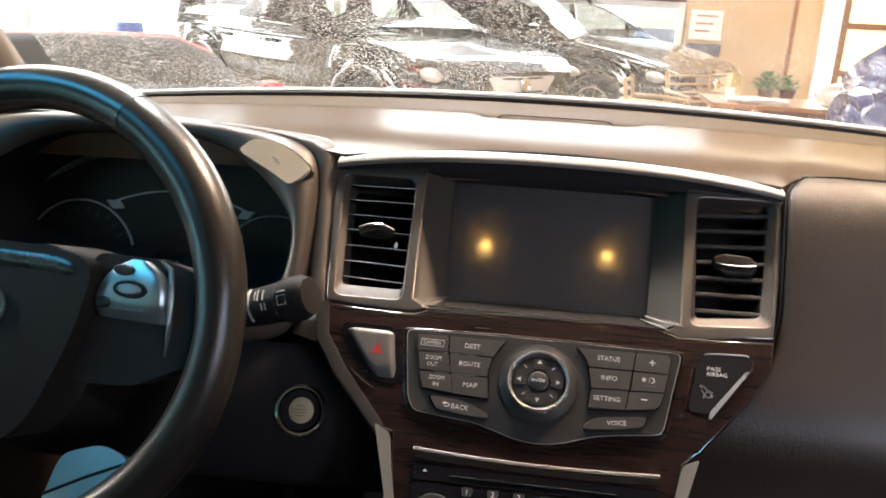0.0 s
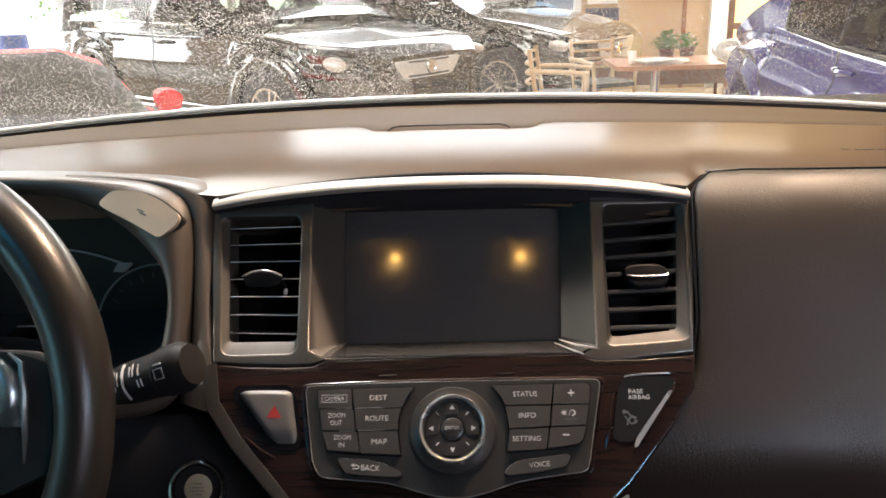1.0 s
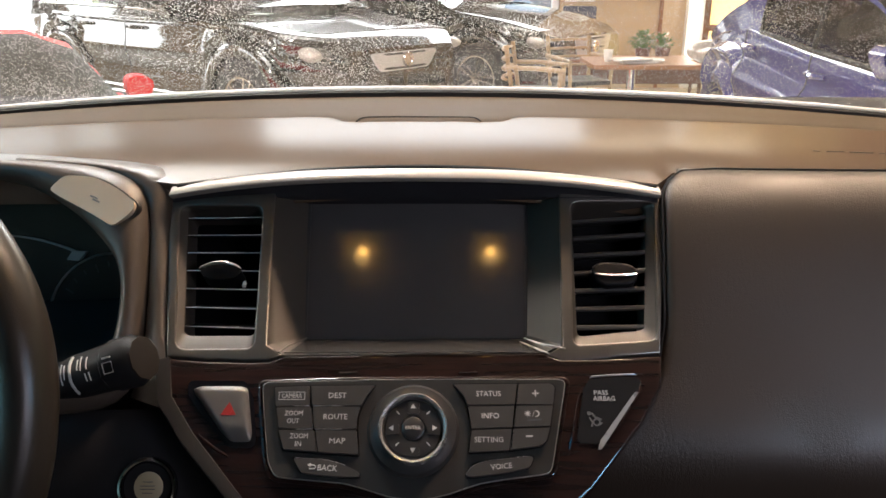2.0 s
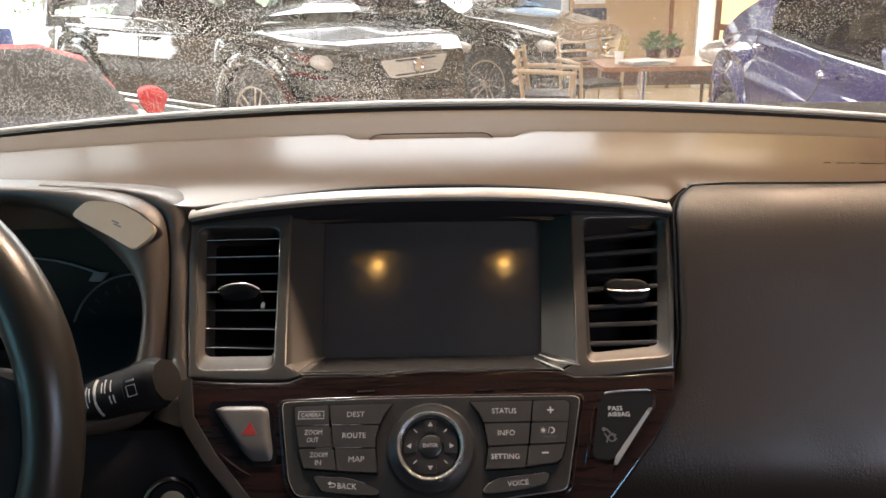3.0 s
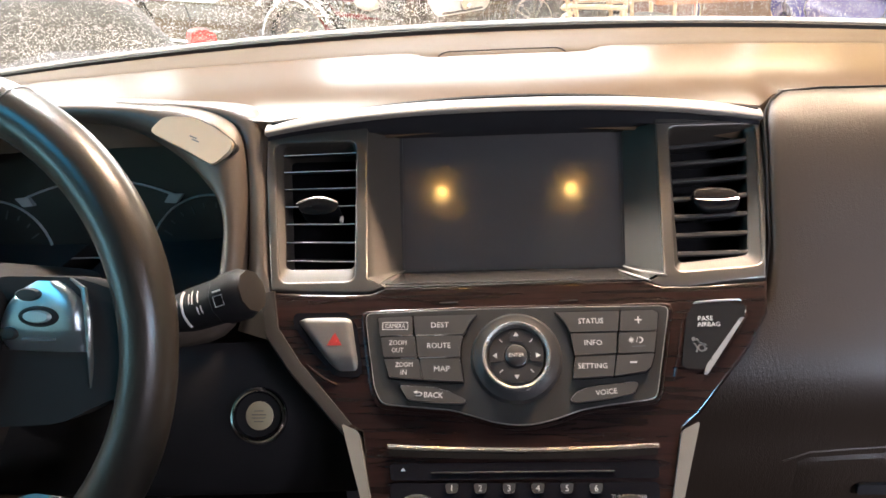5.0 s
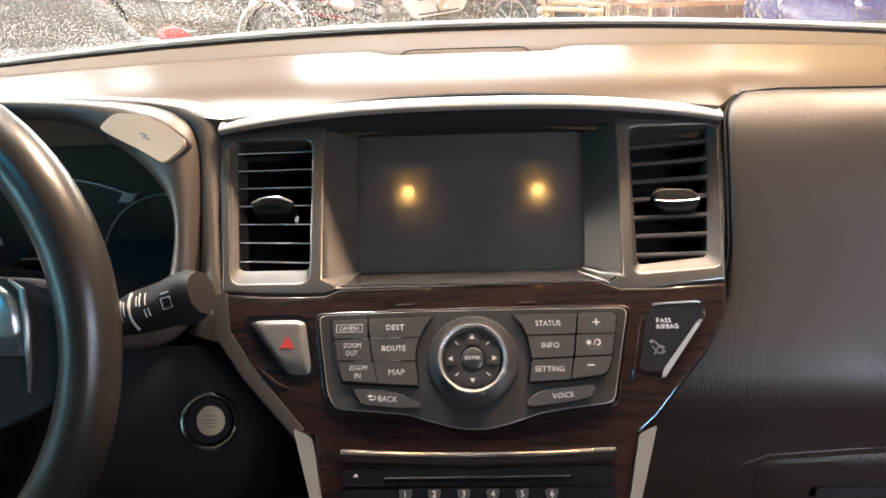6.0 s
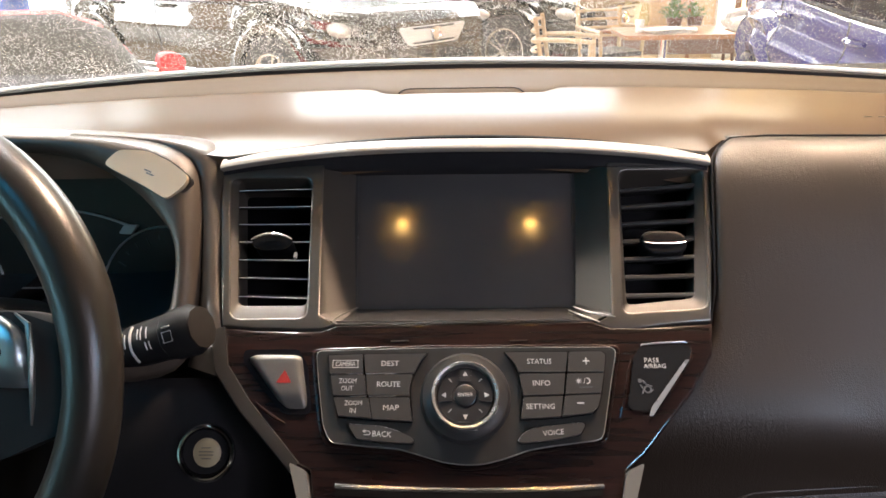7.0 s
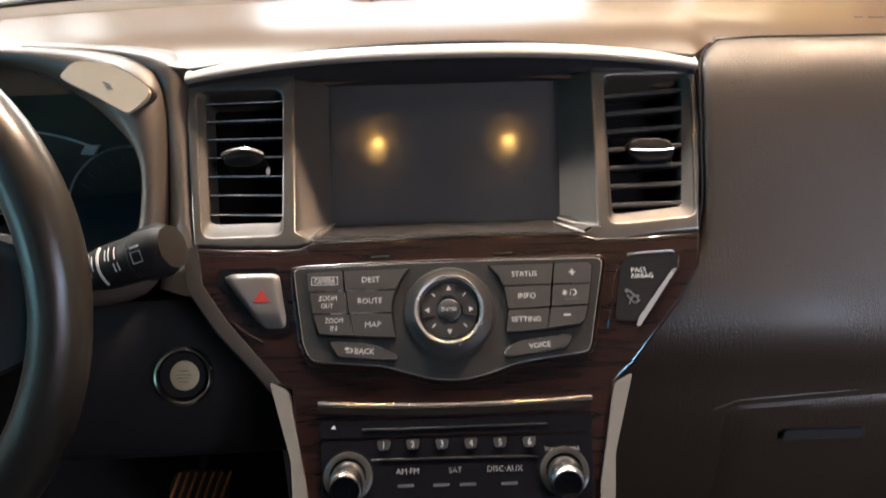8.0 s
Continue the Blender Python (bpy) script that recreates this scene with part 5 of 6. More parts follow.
part("cap", lathe([(0.0114, -0.006), (0.0112, 0.0012), (0.0098, 0.0022), (0, 0.0025)], 40, SB), M_CREAM, sb, "worn cream cap")
part("mark", join(*[prism([(-b, a), (b, a), (b, a - 0.0007), (-b, a - 0.0007)], 0.0023, 0.0027, m=SB) for a, b in ((0.0042, 0.0038), (0.0012, 0.0056), (-0.0012, 0.0056), (-0.0040, 0.0038))]), M_SILVER, sb)

# wiper stalk
sk = thing("wiper_stalk", "black wiper stalk with white markings", "stalk", (-0.24, -0.115, 1.13))
d = (Vector((-0.200, -0.118, 1.140)) - Vector((-0.340, -0.090, 1.086))).normalized()
a = Vector((-0.340, -0.090, 1.086))
part("arm", tube([a, a + d * 0.07, a + d * 0.10, a + d * 0.132], [0.009, 0.011, 0.0165, 0.0175], 20), M_KNEE, sk)
tip = part("tip", tube([a + d * 0.132, a + d * 0.1335, a + d * 0.152, a + d * 0.1575], [0.0178, 0.0192, 0.0195, 0.0165], 10), M_KNEE, sk, "faceted end knob")
part("end_cap", tube([a + d * 0.1570, a + d * 0.1590, a + d * 0.1596], [0.0166, 0.0162, 0.0120], 10), M_BEZELDARK, tip, "flat grey-brown end face")
side = d.cross(Vector((0, 0, 1))).normalized()
if side.y > 0:
    side = -side
lift = d.cross(side) if d.cross(side).z > 0 else -d.cross(side)


def on_stalk(s, ang, r):
    return a + d * s + (side * math.cos(ang) + lift * math.sin(ang)) * r


part("marking", tube([on_stalk(0.106, q, 0.0172) for q in np.linspace(-0.5, 1.3, 9)], 0.0011, 5), M_WHITE, sk, "white index band")
for s, q0, q1 in ((0.0985, 0.1, 1.0), (0.1015, 0.3, 0.9), (0.1135, 0.55, 1.0), (0.1165, 0.5, 1.1), (0.1200, 0.0, 0.35), (0.1235, 0.0, 0.35), (0.1218, 0.5, 1.0)):
    part("marking", tube([on_stalk(s, q, 0.0178) for q in np.linspace(q0, q1, 5)], 0.0005, 5), M_WHITE, sk)
icon = [on_stalk(0.1375, 0.1, 0.0196), on_stalk(0.1375, 0.5, 0.0196), on_stalk(0.1455, 0.5, 0.0196), on_stalk(0.1455, 0.1, 0.0196), on_stalk(0.1375, 0.1, 0.0196)]
part("symbol", tube(icon, 0.0004, 5), M_WHITE, tip)
part("symbol", tube([on_stalk(0.1380, 0.68, 0.0197), on_stalk(0.1450, 0.68, 0.0197)], 0.0007, 5), M_WHITE, tip)

# steering wheel
M_HUB = leather("hub_cover_plastic", (0.028, 0.026, 0.025), 0.55, 800, 0.08, 0.1)
WX = Matrix.Translation((-0.4198, -0.189, 1.135)) @ pose(0, 0, 0, 90 - 23.6, 0, -4.8)
sw = thing("steering_wheel", "dark leather steering wheel with spoke buttons", "steering wheel", (-0.42, -0.15, 1.135))
R = 0.1804
ring = []
for k in range(96):
    a = 2 * math.pi * k / 96
    rr = R - 0.004 * max(0, -math.sin(a)) ** 3
    tr = 0.0178 + 0.0018 * max(0, math.cos(2 * (abs(a - math.pi) - math.pi * 0.78)))
    ring.append([WX @ Vector(((rr + tr * math.cos(b)) * math.cos(a), (rr + tr * math.cos(b)) * math.sin(a), 1.08 * tr * math.sin(b))) for b in np.linspace(0, 2 * math.pi, 21)[:-1]])
cut_a, cut_b = 17, 31
part("rim", sheet(ring[cut_b:] + ring[:cut_a + 1], True), M_WHEEL, sw, "dark grained leather rim", 70)
part("rim_top", sheet(ring[cut_a:cut_b + 1], True), M_WHEELTOP, sw, "smooth glossy top segment of the rim", 70)
for a in (17 * 3.75, 31 * 3.75):
    q = radians(a)
    c = Vector((R * math.cos(q), R * math.sin(q), 0))
    e = Vector((math.cos(q), math.sin(q), 0))
    part("stitch_seam", tube([WX @ (c + 0.0186 * (e * math.cos(b)) + Vector((0, 0, 0.0200 * math.sin(b)))) for b in np.linspace(-0.5, 3.6, 20)], 0.0010, 5), M_BLACK, sw)
part("hub", prism(rounded([(-0.083, 0.043), (-0.05, 0.051), (0.05, 0.051), (0.083, 0.043), (0.075, -0.01), (0.052, -0.075), (0.03, -0.10), (-0.03, -0.10), (-0.052, -0.075), (-0.075, -0.01)], 0.02), -0.03, 0.022, 0.016, m=WX, seg=5), M_HUB, sw, "smooth airbag cover")
part("hub_edge", tube([WX @ Vector((x, 0.0385 - 0.9 * max(0, abs(x) - 0.045) ** 1.5, 0.0135)) for x in np.linspace(-0.074, 0.074, 25)], [0.0105 * min(1, (0.078 - abs(x)) / 0.014) ** 0.5 for x in np.linspace(-0.074, 0.074, 25)], 16), M_WHEELTOP, sw, "glossy rounded top edge of the airbag cover", 70)
SPK = WX @ Matrix.Translation((0, -0.115, 0)) @ pose(0, 0, 0, -20, 0, 0) @ Matrix.Translation((0, 0.115, 0))
M_SPOKEBASE = material("grey_spoke_plastic", (0.034, 0.032, 0.031), 0.5, 0, 0.1, 60, 0.1, spec=0.1)
M_POD = material("spoke_paint", (0.62, 0.68, 0.72), 0.34, 0.95, 0.08, 60, wear=0.05)
M_SPOKE = material("lower_spoke_paint", (0.52, 0.54, 0.55), 0.36, 0.9, 0.08, 60, wear=0.05)
part("emblem", lathe([(0.015, 0.020), (0.0145, 0.0240), (0.012, 0.0240), (0.011, 0.022), (0, 0.022)], 32, WX), M_RAIL, sw, "plain chrome ring badge")
for sgn in (-1, 1):
    part("spoke", prism(rounded([(sgn * 0.07, 0.052), (sgn * 0.130, 0.052), (sgn * 0.172, 0.040), (sgn * 0.176, -0.020), (sgn * 0.150, -0.030), (sgn * 0.12, -0.045), (sgn * 0.06, -0.05)], 0.010), -0.022, 0.004, 0.006, m=WX, seg=3), M_SPOKEBASE, sw)
    rows = []
    for y in np.linspace(0.0035, 0.0495, 15):
        f = (y - 0.0035) / 0.046
        x0, x1 = 0.077 + 0.012 * f + 0.016 * f ** 5 + 0.008 * (1 - f) ** 8, 0.1390 - 0.002 * f - 0.020 * f ** 5
        z = 0.0145 - 9.0 * (y - 0.029) ** 2
        rows.append([WX @ Vector((sgn * (x0 - 0.001), y, -0.004))] + [WX @ Vector((sgn * (x0 + (x1 - x0) * g), y, z - 0.0022 * (2 * g - 1) ** 6)) for g in np.linspace(0, 1, 13)] + [WX @ Vector((sgn * (x1 + 0.001), y, -0.004))])
    pod = part("button_pod", sheet(rows), M_POD, sw, "satin grey button pod", 70)
    for bx, by, rx, ry in ((0.1025, 0.0405, 0.009, 0.0042), (0.1105, 0.0265, 0.0145, 0.0068), (0.0890, 0.0150, 0.006, 0.0042)):
        q = part("button", lathe([(1.08, 0.012), (1.0, 0.0145), (0.85, 0.0158), (0, 0.0162)], 28, WX @ Matrix.Translation((sgn * bx, by, 0)) @ Matrix.Diagonal((rx, ry, 1, 1))), M_GREYBUTTON if rx < 0.014 else M_BLACK, pod)
        if rx > 0.014:
            part("rocker", lathe([(1.0, 0.0158), (0.8, 0.0178), (0, 0.0182)], 24, WX @ Matrix.Translation((sgn * bx, by, 0)) @ Matrix.Diagonal((rx * 0.72, ry * 0.62, 1, 1))), M_POD, pod)
    part("mark", prism([(sgn * 0.098, 0.0125), (sgn * 0.122, 0.0125), (sgn * 0.122, 0.0108), (sgn * 0.098, 0.0108)], 0.013, 0.0132, m=WX), M_DIM, pod)
    part("silver_inlay", tube([WX @ Vector((sgn * x, y, z)) for x, y, z in ((0.128, 0.0515, 0.007), (0.1385, 0.045, 0.009), (0.1430, 0.024, 0.010), (0.1445, -0.004, 0.009), (0.143, -0.020, 0.006))], [0.0008, 0.0020, 0.0025, 0.0018, 0.0006], 8), M_RAIL, sw, "curved silver inlay")
    part("lower_spoke", prism(rounded([(sgn * 0.068, -0.104), (sgn * 0.100, -0.092), (sgn * 0.128, -0.102), (sgn * 0.120, -0.135), (sgn * 0.085, -0.165), (sgn * 0.066, -0.15)], 0.010), -0.018, 0.004, 0.004, m=SPK, seg=3), M_SPOKE, sw, "satin grey lower spoke")
    part("spoke_groove", tube([SPK @ Vector((sgn * x, y, 0.0042)) for x, y in ((0.066, -0.135), (0.095, -0.118), (0.122, -0.104))], 0.0012, 6), M_BLACK, sw)
part("column", lathe([(0.055, -0.20), (0.06, -0.10), (0.055, -0.03), (0, -0.03)], 28, WX), M_BLACK, sw, "black steering column shroud")

# brake pedal
PD = Matrix.Translation((-0.419, 0.40, 0.452)) @ pose(0, 0, 0, 55, 0, 0)
# orange of the ribs stands for warm light falling on the pedal
M_RIB = material("warm_lit_rib", (0.75, 0.27, 0.09), 0.4, 0, 0.2, 40)
bp = thing("brake_pedal", "brake pedal with ribs coloured orange as if warmly lit", "pedal", (-0.405, 0.42, 0.40))
part("pad", prism(rounded([(-0.055, -0.032), (0.055, -0.032), (0.048, 0.032), (-0.048, 0.032)], 0.028), -0.012, 0.0, 0.003, m=PD), M_PEDAL, bp)
for k in range(7):
    x = -0.045 + 0.014 * k
    part("rib", tube([PD @ Vector((x - 0.008, -0.028, 0.001)), PD @ Vector((x + 0.012, 0.028, 0.001))], 0.0026, 6), M_RIB, bp)
part("arm", tube([PD @ Vector((0, 0.02, -0.012)), (-0.405, 0.54, 0.62), (-0.405, 0.70, 0.76)], 0.010, 8), M_BLACK, bp)

# ---- cars on the showroom floor ----
M_TYRE = material("tyre_rubber", (0.015, 0.015, 0.016), 0.7, 0, 0.2, 30, 0.3)
M_ALLOY = material("silver_alloy", (0.62, 0.60, 0.57), 0.25, 0.9, 0.06, 20)
M_LIGHTGLASS = material("headlamp_glass", (0.55, 0.50, 0.47), 0.16, 0.4, 0.4, 25)
M_GRILLE = material("bright_grille", (0.80, 0.79, 0.77), 0.22, 0.45, 0.1, 30)


M_DUSTGLASS = material("dusty_dark_glass", (0.020, 0.019, 0.016), 0.6, 0, 0.25, 6, 0.3, 300, spec=0.12)
M_SEAT = material("dark_seat_cloth", (0.03, 0.028, 0.026), 0.8, 0, 0.15, 20)
M_LIGHTPANE = clear_glass("light_car_pane", (0.62, 0.66, 0.58), 0.03)
M_CARPANE = clear_glass("tinted_car_pane", (0.24, 0.24, 0.21), 0.03)
M_HATCHPANE = clear_glass("olive_car_pane", (0.55, 0.50, 0.40), 0.03, mirror=0.012)
M_SHINYPANE = clear_glass("clear_car_pane", (0.92, 0.94, 0.92), 0.04, mirror=0.12)


def paint(name, colour, metal=0.3):
    return material(name, colour, 0.3, metal, 0.06, 3, coat=1.0, wear=0.04, spec=0.08)


M_CARBLACK, M_CARRED, M_CARBLUE = paint("black_car_paint", (0.010, 0.009, 0.009), 0.1), material("red_car_paint", (0.50, 0.012, 0.014), 0.5, 0, 0.06, 3, coat=0.06, coat_rough=0.2, spec=0.2), material("blue_car_paint", (0.010, 0.008, 0.105), 0.35, 0.0, 0.06, 3, coat=1.0, coat_rough=0.03, spec=0.1, wear=0.03)
for m in (M_CARBLACK, M_CARBLUE):
    m.node_tree.nodes["Principled BSDF"].inputs["Coat IOR"].default_value = 1.9


def wheel(car, m, r, spokes):
    """One road wheel, its axle along the local z."""
    w = part("wheel", lathe([(r * 0.64, -0.10), (r * 0.66, -0.03), (r * 0.30, -0.01), (0, -0.01)], 36, m), M_BLACK, car)
    part("tyre", lathe([(r * 0.66, -0.19), (r * 0.93, -0.20), (r, -0.17), (r, -0.03), (r * 0.94, 0.002), (r * 0.70, 0.006), (r * 0.665, -0.01), (r * 0.64, -0.08)], 40, m), M_TYRE, w)
    bms = [lathe([(r * 0.60, -0.05), (r * 0.62, -0.002), (r * 0.665, 0.004), (r * 0.665, -0.03)], 40, m), lathe([(r * 0.15, -0.03), (r * 0.14, -0.004), (0, 0.0)], 20, m)]
    for k in range(spokes):
        q = m @ pose(0, 0, 0, 0, 0, 360 * k / spokes)
        for s in (-1, 1):
            bms.append(prism([(r * 0.08, s * r * 0.015), (r * 0.62, s * r * 0.085), (r * 0.62, s * r * 0.145), (r * 0.10, s * r * 0.075)][::s], -0.03, -0.004, 0.004, m=q))
    part("rim", join(*bms), M_ALLOY, w, "silver spoked alloy rim")


def car(name, label, place, mat, length, half, top, roof, axles, r, wins, screen, spokes=5, low=0.24, chrome=False, handles=(), mirror=1.5, wind_k=(1, 6), pane=None, mirror_up=0.0, glass=None, front=None, sill=0.16, lean=0.33, dark_trim=False, crown=1.0, flare=False, scoop=0.004, crease=0.0):
    """A car that points along local x with its nose at x = 0. Curves run from nose to tail."""
    t = thing(name, label, "car", place.translation)
    ss = np.linspace(0, length, 120)
    T, W = smooth_curve(ss, top, 4), smooth_curve(ss, half, 4)
    zb = np.array([max([low + 0.10 * max(0, 1 - s / 0.25) + 0.12 * max(0, 1 - (length - s) / 0.3)] + [r + math.sqrt(max(0, (r * 1.16) ** 2 - (s - a) ** 2)) for a in axles if abs(s - a) < r * 1.16]) for s in ss])

    def low_section(i):
        w, z0, z1 = W[i], zb[i], T[i]
        z0 = min(z0, z1 - 0.22)
        h = [(w - 0.07, z0), (w - 0.012, z0 + 0.02), (w, z0 + 0.08), (w - 0.004, z0 + 0.22 * (z1 - z0)), (w - 0.022 - scoop, z0 + 0.34 * (z1 - z0)), (w - 0.032 - scoop, z0 + 0.44 * (z1 - z0)), (w - 0.018 - 0.4 * scoop, z0 + 0.54 * (z1 - z0)), (w + 0.004, z0 + 0.62 * (z1 - z0)), (w + 0.002, z0 + 0.66 * (z1 - z0)), (w - 0.014 - crease, z0 + 0.76 * (z1 - z0)), (w - 0.020 - crease, z0 + 0.80 * (z1 - z0)), (w - 0.022 - crease, z0 + 0.87 * (z1 - z0)), (w - 0.030 - crease, z1 - 0.030), (w - 0.042 - crease, z1 - 0.010), (w - 0.08 - crease, z1), (w - 0.18, z1 + 0.006 * crown), (w * 0.55, z1 + 0.03 * crown), (w * 0.25, z1 + 0.038 * crown), (0, z1 + 0.04 * crown)]
        return h + [(-y, z) for y, z in h[-2::-1]]

    rows = [[place @ Vector((-ss[i], y, z)) for y, z in low_section(i)] for i in range(len(ss))]
    bm = sheet(rows)
    bm.verts.ensure_lookup_table()
    n = len(rows[0])
    bm.faces.new(bm.verts[:n])
    bm.faces.new(bm.verts[-n:])
    part("body", bm, mat, t, "", 30)
    s0, s1 = roof[0][0], roof[-1][0]
    rs = np.linspace(s0, s1, 70)
    RZ, RT, RW = smooth_curve(rs, roof, 3), np.interp(rs, ss, T), np.interp(rs, ss, W)

    def cab(i, k, lift=0.0):
        w, z0, z1 = RW[i], RT[i] - 0.030, max(RZ[i], RT[i] - 0.01)
        h = max(0.0, z1 - z0)
        pts = [(w - 0.033 - crease, z0), (w - 0.040 - lean * h * 0.8, z0 + 0.82 * h), (w - 0.11 - lean * h, z0 + 0.97 * h), (w * 0.55 - 0.1 * h, z1 + 0.035), (0, z1 + 0.045)]
        pts = pts + [(-y, z) for y, z in pts[-2::-1]]
        a, b = pts[int(k)], pts[min(int(k) + 1, 8)]
        f = k - int(k)
        y, z = a[0] * (1 - f) + b[0] * f, a[1] * (1 - f) + b[1] * f
        return place @ Vector((-rs[i], y + lift * (1 if y > 0.2 else -1 if y < -0.2 else 0), z + lift * 0.6))

    KS = [0, sill, 0.93, 1, 2, 3, 4, 5, 6, 7, 7.07, 8 - sill, 8]
    lo_i, hi_i = int(np.searchsorted(rs, screen[0])), int(np.searchsorted(rs, screen[1]))
    cut = [(int(np.searchsorted(rs, a)), int(np.searchsorted(rs, b))) for a, b in wins]
    bm = bmesh.new()
    vs = [[bm.verts.new(cab(i, k)) for k in KS] for i in range(len(rs))]
    for i in range(len(rs) - 1):
        for j in range(12):
            if pane is None and (j in (1, 10) and any(a <= i < b for a, b in cut) or 3 <= j <= 8 and lo_i <= i < hi_i):
                continue
            bm.faces.new((vs[i][j], vs[i][j + 1], vs[i + 1][j + 1], vs[i + 1][j]))
    part("cabin", bm, mat, t, "", 40)
    if pane is None:
        for s, y in ((screen[1] + 0.55, -0.36), (screen[1] + 0.55, 0.36), (screen[1] + 1.4, -0.36), (screen[1] + 1.4, 0.36)):
            z = float(np.interp(s, ss, T))
            part("seat", prism(rounded([(-0.24, -0.5), (0.24, -0.5), (0.24, 0.12), (0.13, 0.16), (0.12, 0.30), (-0.12, 0.30), (-0.13, 0.16), (-0.24, 0.12)], 0.05), -0.07, 0.07, 0.03, m=place @ Matrix.Translation((-s, y * 0.95, z)) @ Matrix(((0, 0, 1, 0), (1, 0, 0, 0), (0, 1, 0, 0), (0, 0, 0, 1)))), M_SEAT, t, "dark seat behind the glass")
    for a, b in wins:
        ia, ib = int(np.searchsorted(rs, a)), int(np.searchsorted(rs, b))
        for ks in (np.linspace(sill, 0.93, 5), np.linspace(8 - sill, 7.07, 5)):
            g = part("side_window", sheet([[cab(i, k, 0.007) for k in ks] for i in range(ia, ib + 1)]), glass or M_CARPANE, t)
            if chrome:
                part("window_trim", tube([cab(i, ks[0], 0.012) for i in range(ia, ib + 1)], 0.011, 6), M_CHROME, g, "bright chrome sill strip")
            if dark_trim:
                part("window_seal", tube([cab(ia, k, 0.010) for k in ks[::-1]] + [cab(i, ks[0], 0.010) for i in range(ia + 1, ib)] + [cab(ib, k, 0.010) for k in ks], 0.014, 6), M_SEAL, g, "black rubber window seal")
    i0, i1 = int(np.searchsorted(rs, screen[0])), int(np.searchsorted(rs, screen[1]))
    part("windscreen", sheet([[cab(i, k, 0.008) for k in sorted({wind_k[0], 8 - wind_k[0], *np.arange(0.5, 8, 0.5)} - {0.5 if wind_k[0] > 0.5 else -1, 7.5 if wind_k[0] > 0.5 else -1})] for i in range(i0, i1 + 1)]), front or pane or glass or M_CARPANE, t, "windscreen")
    for a in axles:
        w = float(np.interp(a, ss, W))
        wheel(t, place @ Matrix.Translation((-a, -w + 0.01, r)) @ pose(0, 0, 0, 90, 0, 0), r, spokes)
        wheel(t, place @ Matrix.Translation((-a, w - 0.01, r)) @ pose(0, 0, 0, -90, 0, 0), r, spokes)
    for a in axles if flare else ():
        for sgn in (-1, 1):
            w = float(np.interp(a, ss, W))
            part("wheel_arch", sheet([[place @ Vector((-a + (r * 1.13 + dr) * math.cos(q), sgn * (w + out), r + (r * 1.13 + dr) * math.sin(q))) for dr, out in ((0, -0.05), (0, 0.004), (0.012, 0.016), (0.045, 0.018), (0.085, 0.008), (0.115, -0.012))] for q in np.linspace(0.1, math.pi - 0.1, 30)]), mat, t, "flared wheel arch", 50)
    for sgn in (-1, 1):
        w, z = float(np.interp(0.30, ss, W)), float(np.interp(0.30, ss, T))
        bm = bmesh.new()
        bmesh.ops.create_uvsphere(bm, u_segments=20, v_segments=12, radius=1)
        bm.transform(place @ Matrix.Translation((-0.30, sgn * (w - 0.115), z - 0.145)) @ pose(0, 0, 0, 0, 10, -sgn * 52) @ Matrix.Diagonal((0.10, 0.24, 0.065, 1)))
        part("headlight", bm, M_LIGHTGLASS, t, "dim clear headlamp")
        w, z = float(np.interp(mirror, ss, W)), float(np.interp(mirror, ss, T))
        mi = part("mirror", prism(rounded([(0.015, 0.06), (0.055, 0.072), (0.10, 0.068), (0.135, 0.04), (0.122, -0.005), (0.085, -0.07), (0.05, -0.07), (0.01, 0.0)], 0.03), -0.07, 0.05, 0.03, m=place @ Matrix.Translation((-mirror, sgn * (w - 0.01 - mirror_up), z + 0.06 + mirror_up)) @ Matrix(((0, 0, 1, 0), (sgn, 0, 0, 0), (0, 1, 0, 0), (0, 0, 0, 1))), seg=4), mat, t)
        part("mirror_arm", tube([place @ Vector((-mirror, sgn * (w - 0.06), z - 0.02)), place @ Vector((-mirror, sgn * (w + 0.05), z + 0.02))], 0.025, 8), M_BLACK, mi)
        for hs in handles:
            i = int(np.searchsorted(ss, hs + 0.20))
            part("door_seam", tube([place @ Vector((-ss[i], sgn * (y + 0.001), z)) for y, z in low_section(i)[1:13]], 0.0045, 5), M_BLACK, t)
            w, z = float(np.interp(hs, ss, W)), float(np.interp(hs, ss, T))
            part("door_handle", tube([place @ Vector((-hs + x, sgn * (w + 0.012 + 0.02 * (1 - abs(x) / 0.11)), z - 0.10)) for x in np.linspace(-0.11, 0.11, 7)], [0.012, 0.018, 0.02, 0.02, 0.02, 0.018, 0.012], 8), mat, t)
        if chrome:
            a, b = axles[0] + r * 1.25, axles[1] - r * 1.25
            for dz in (0.02, 0.075):
                part("rocker_strip", tube([place @ Vector((-s, sgn * (float(np.interp(s, ss, W)) + 0.008), low + 0.08 + dz)) for s in np.linspace(a, b, 12)], 0.010, 6), M_CHROME, t, "bright chrome sill strip")
    return t, ss, T, W


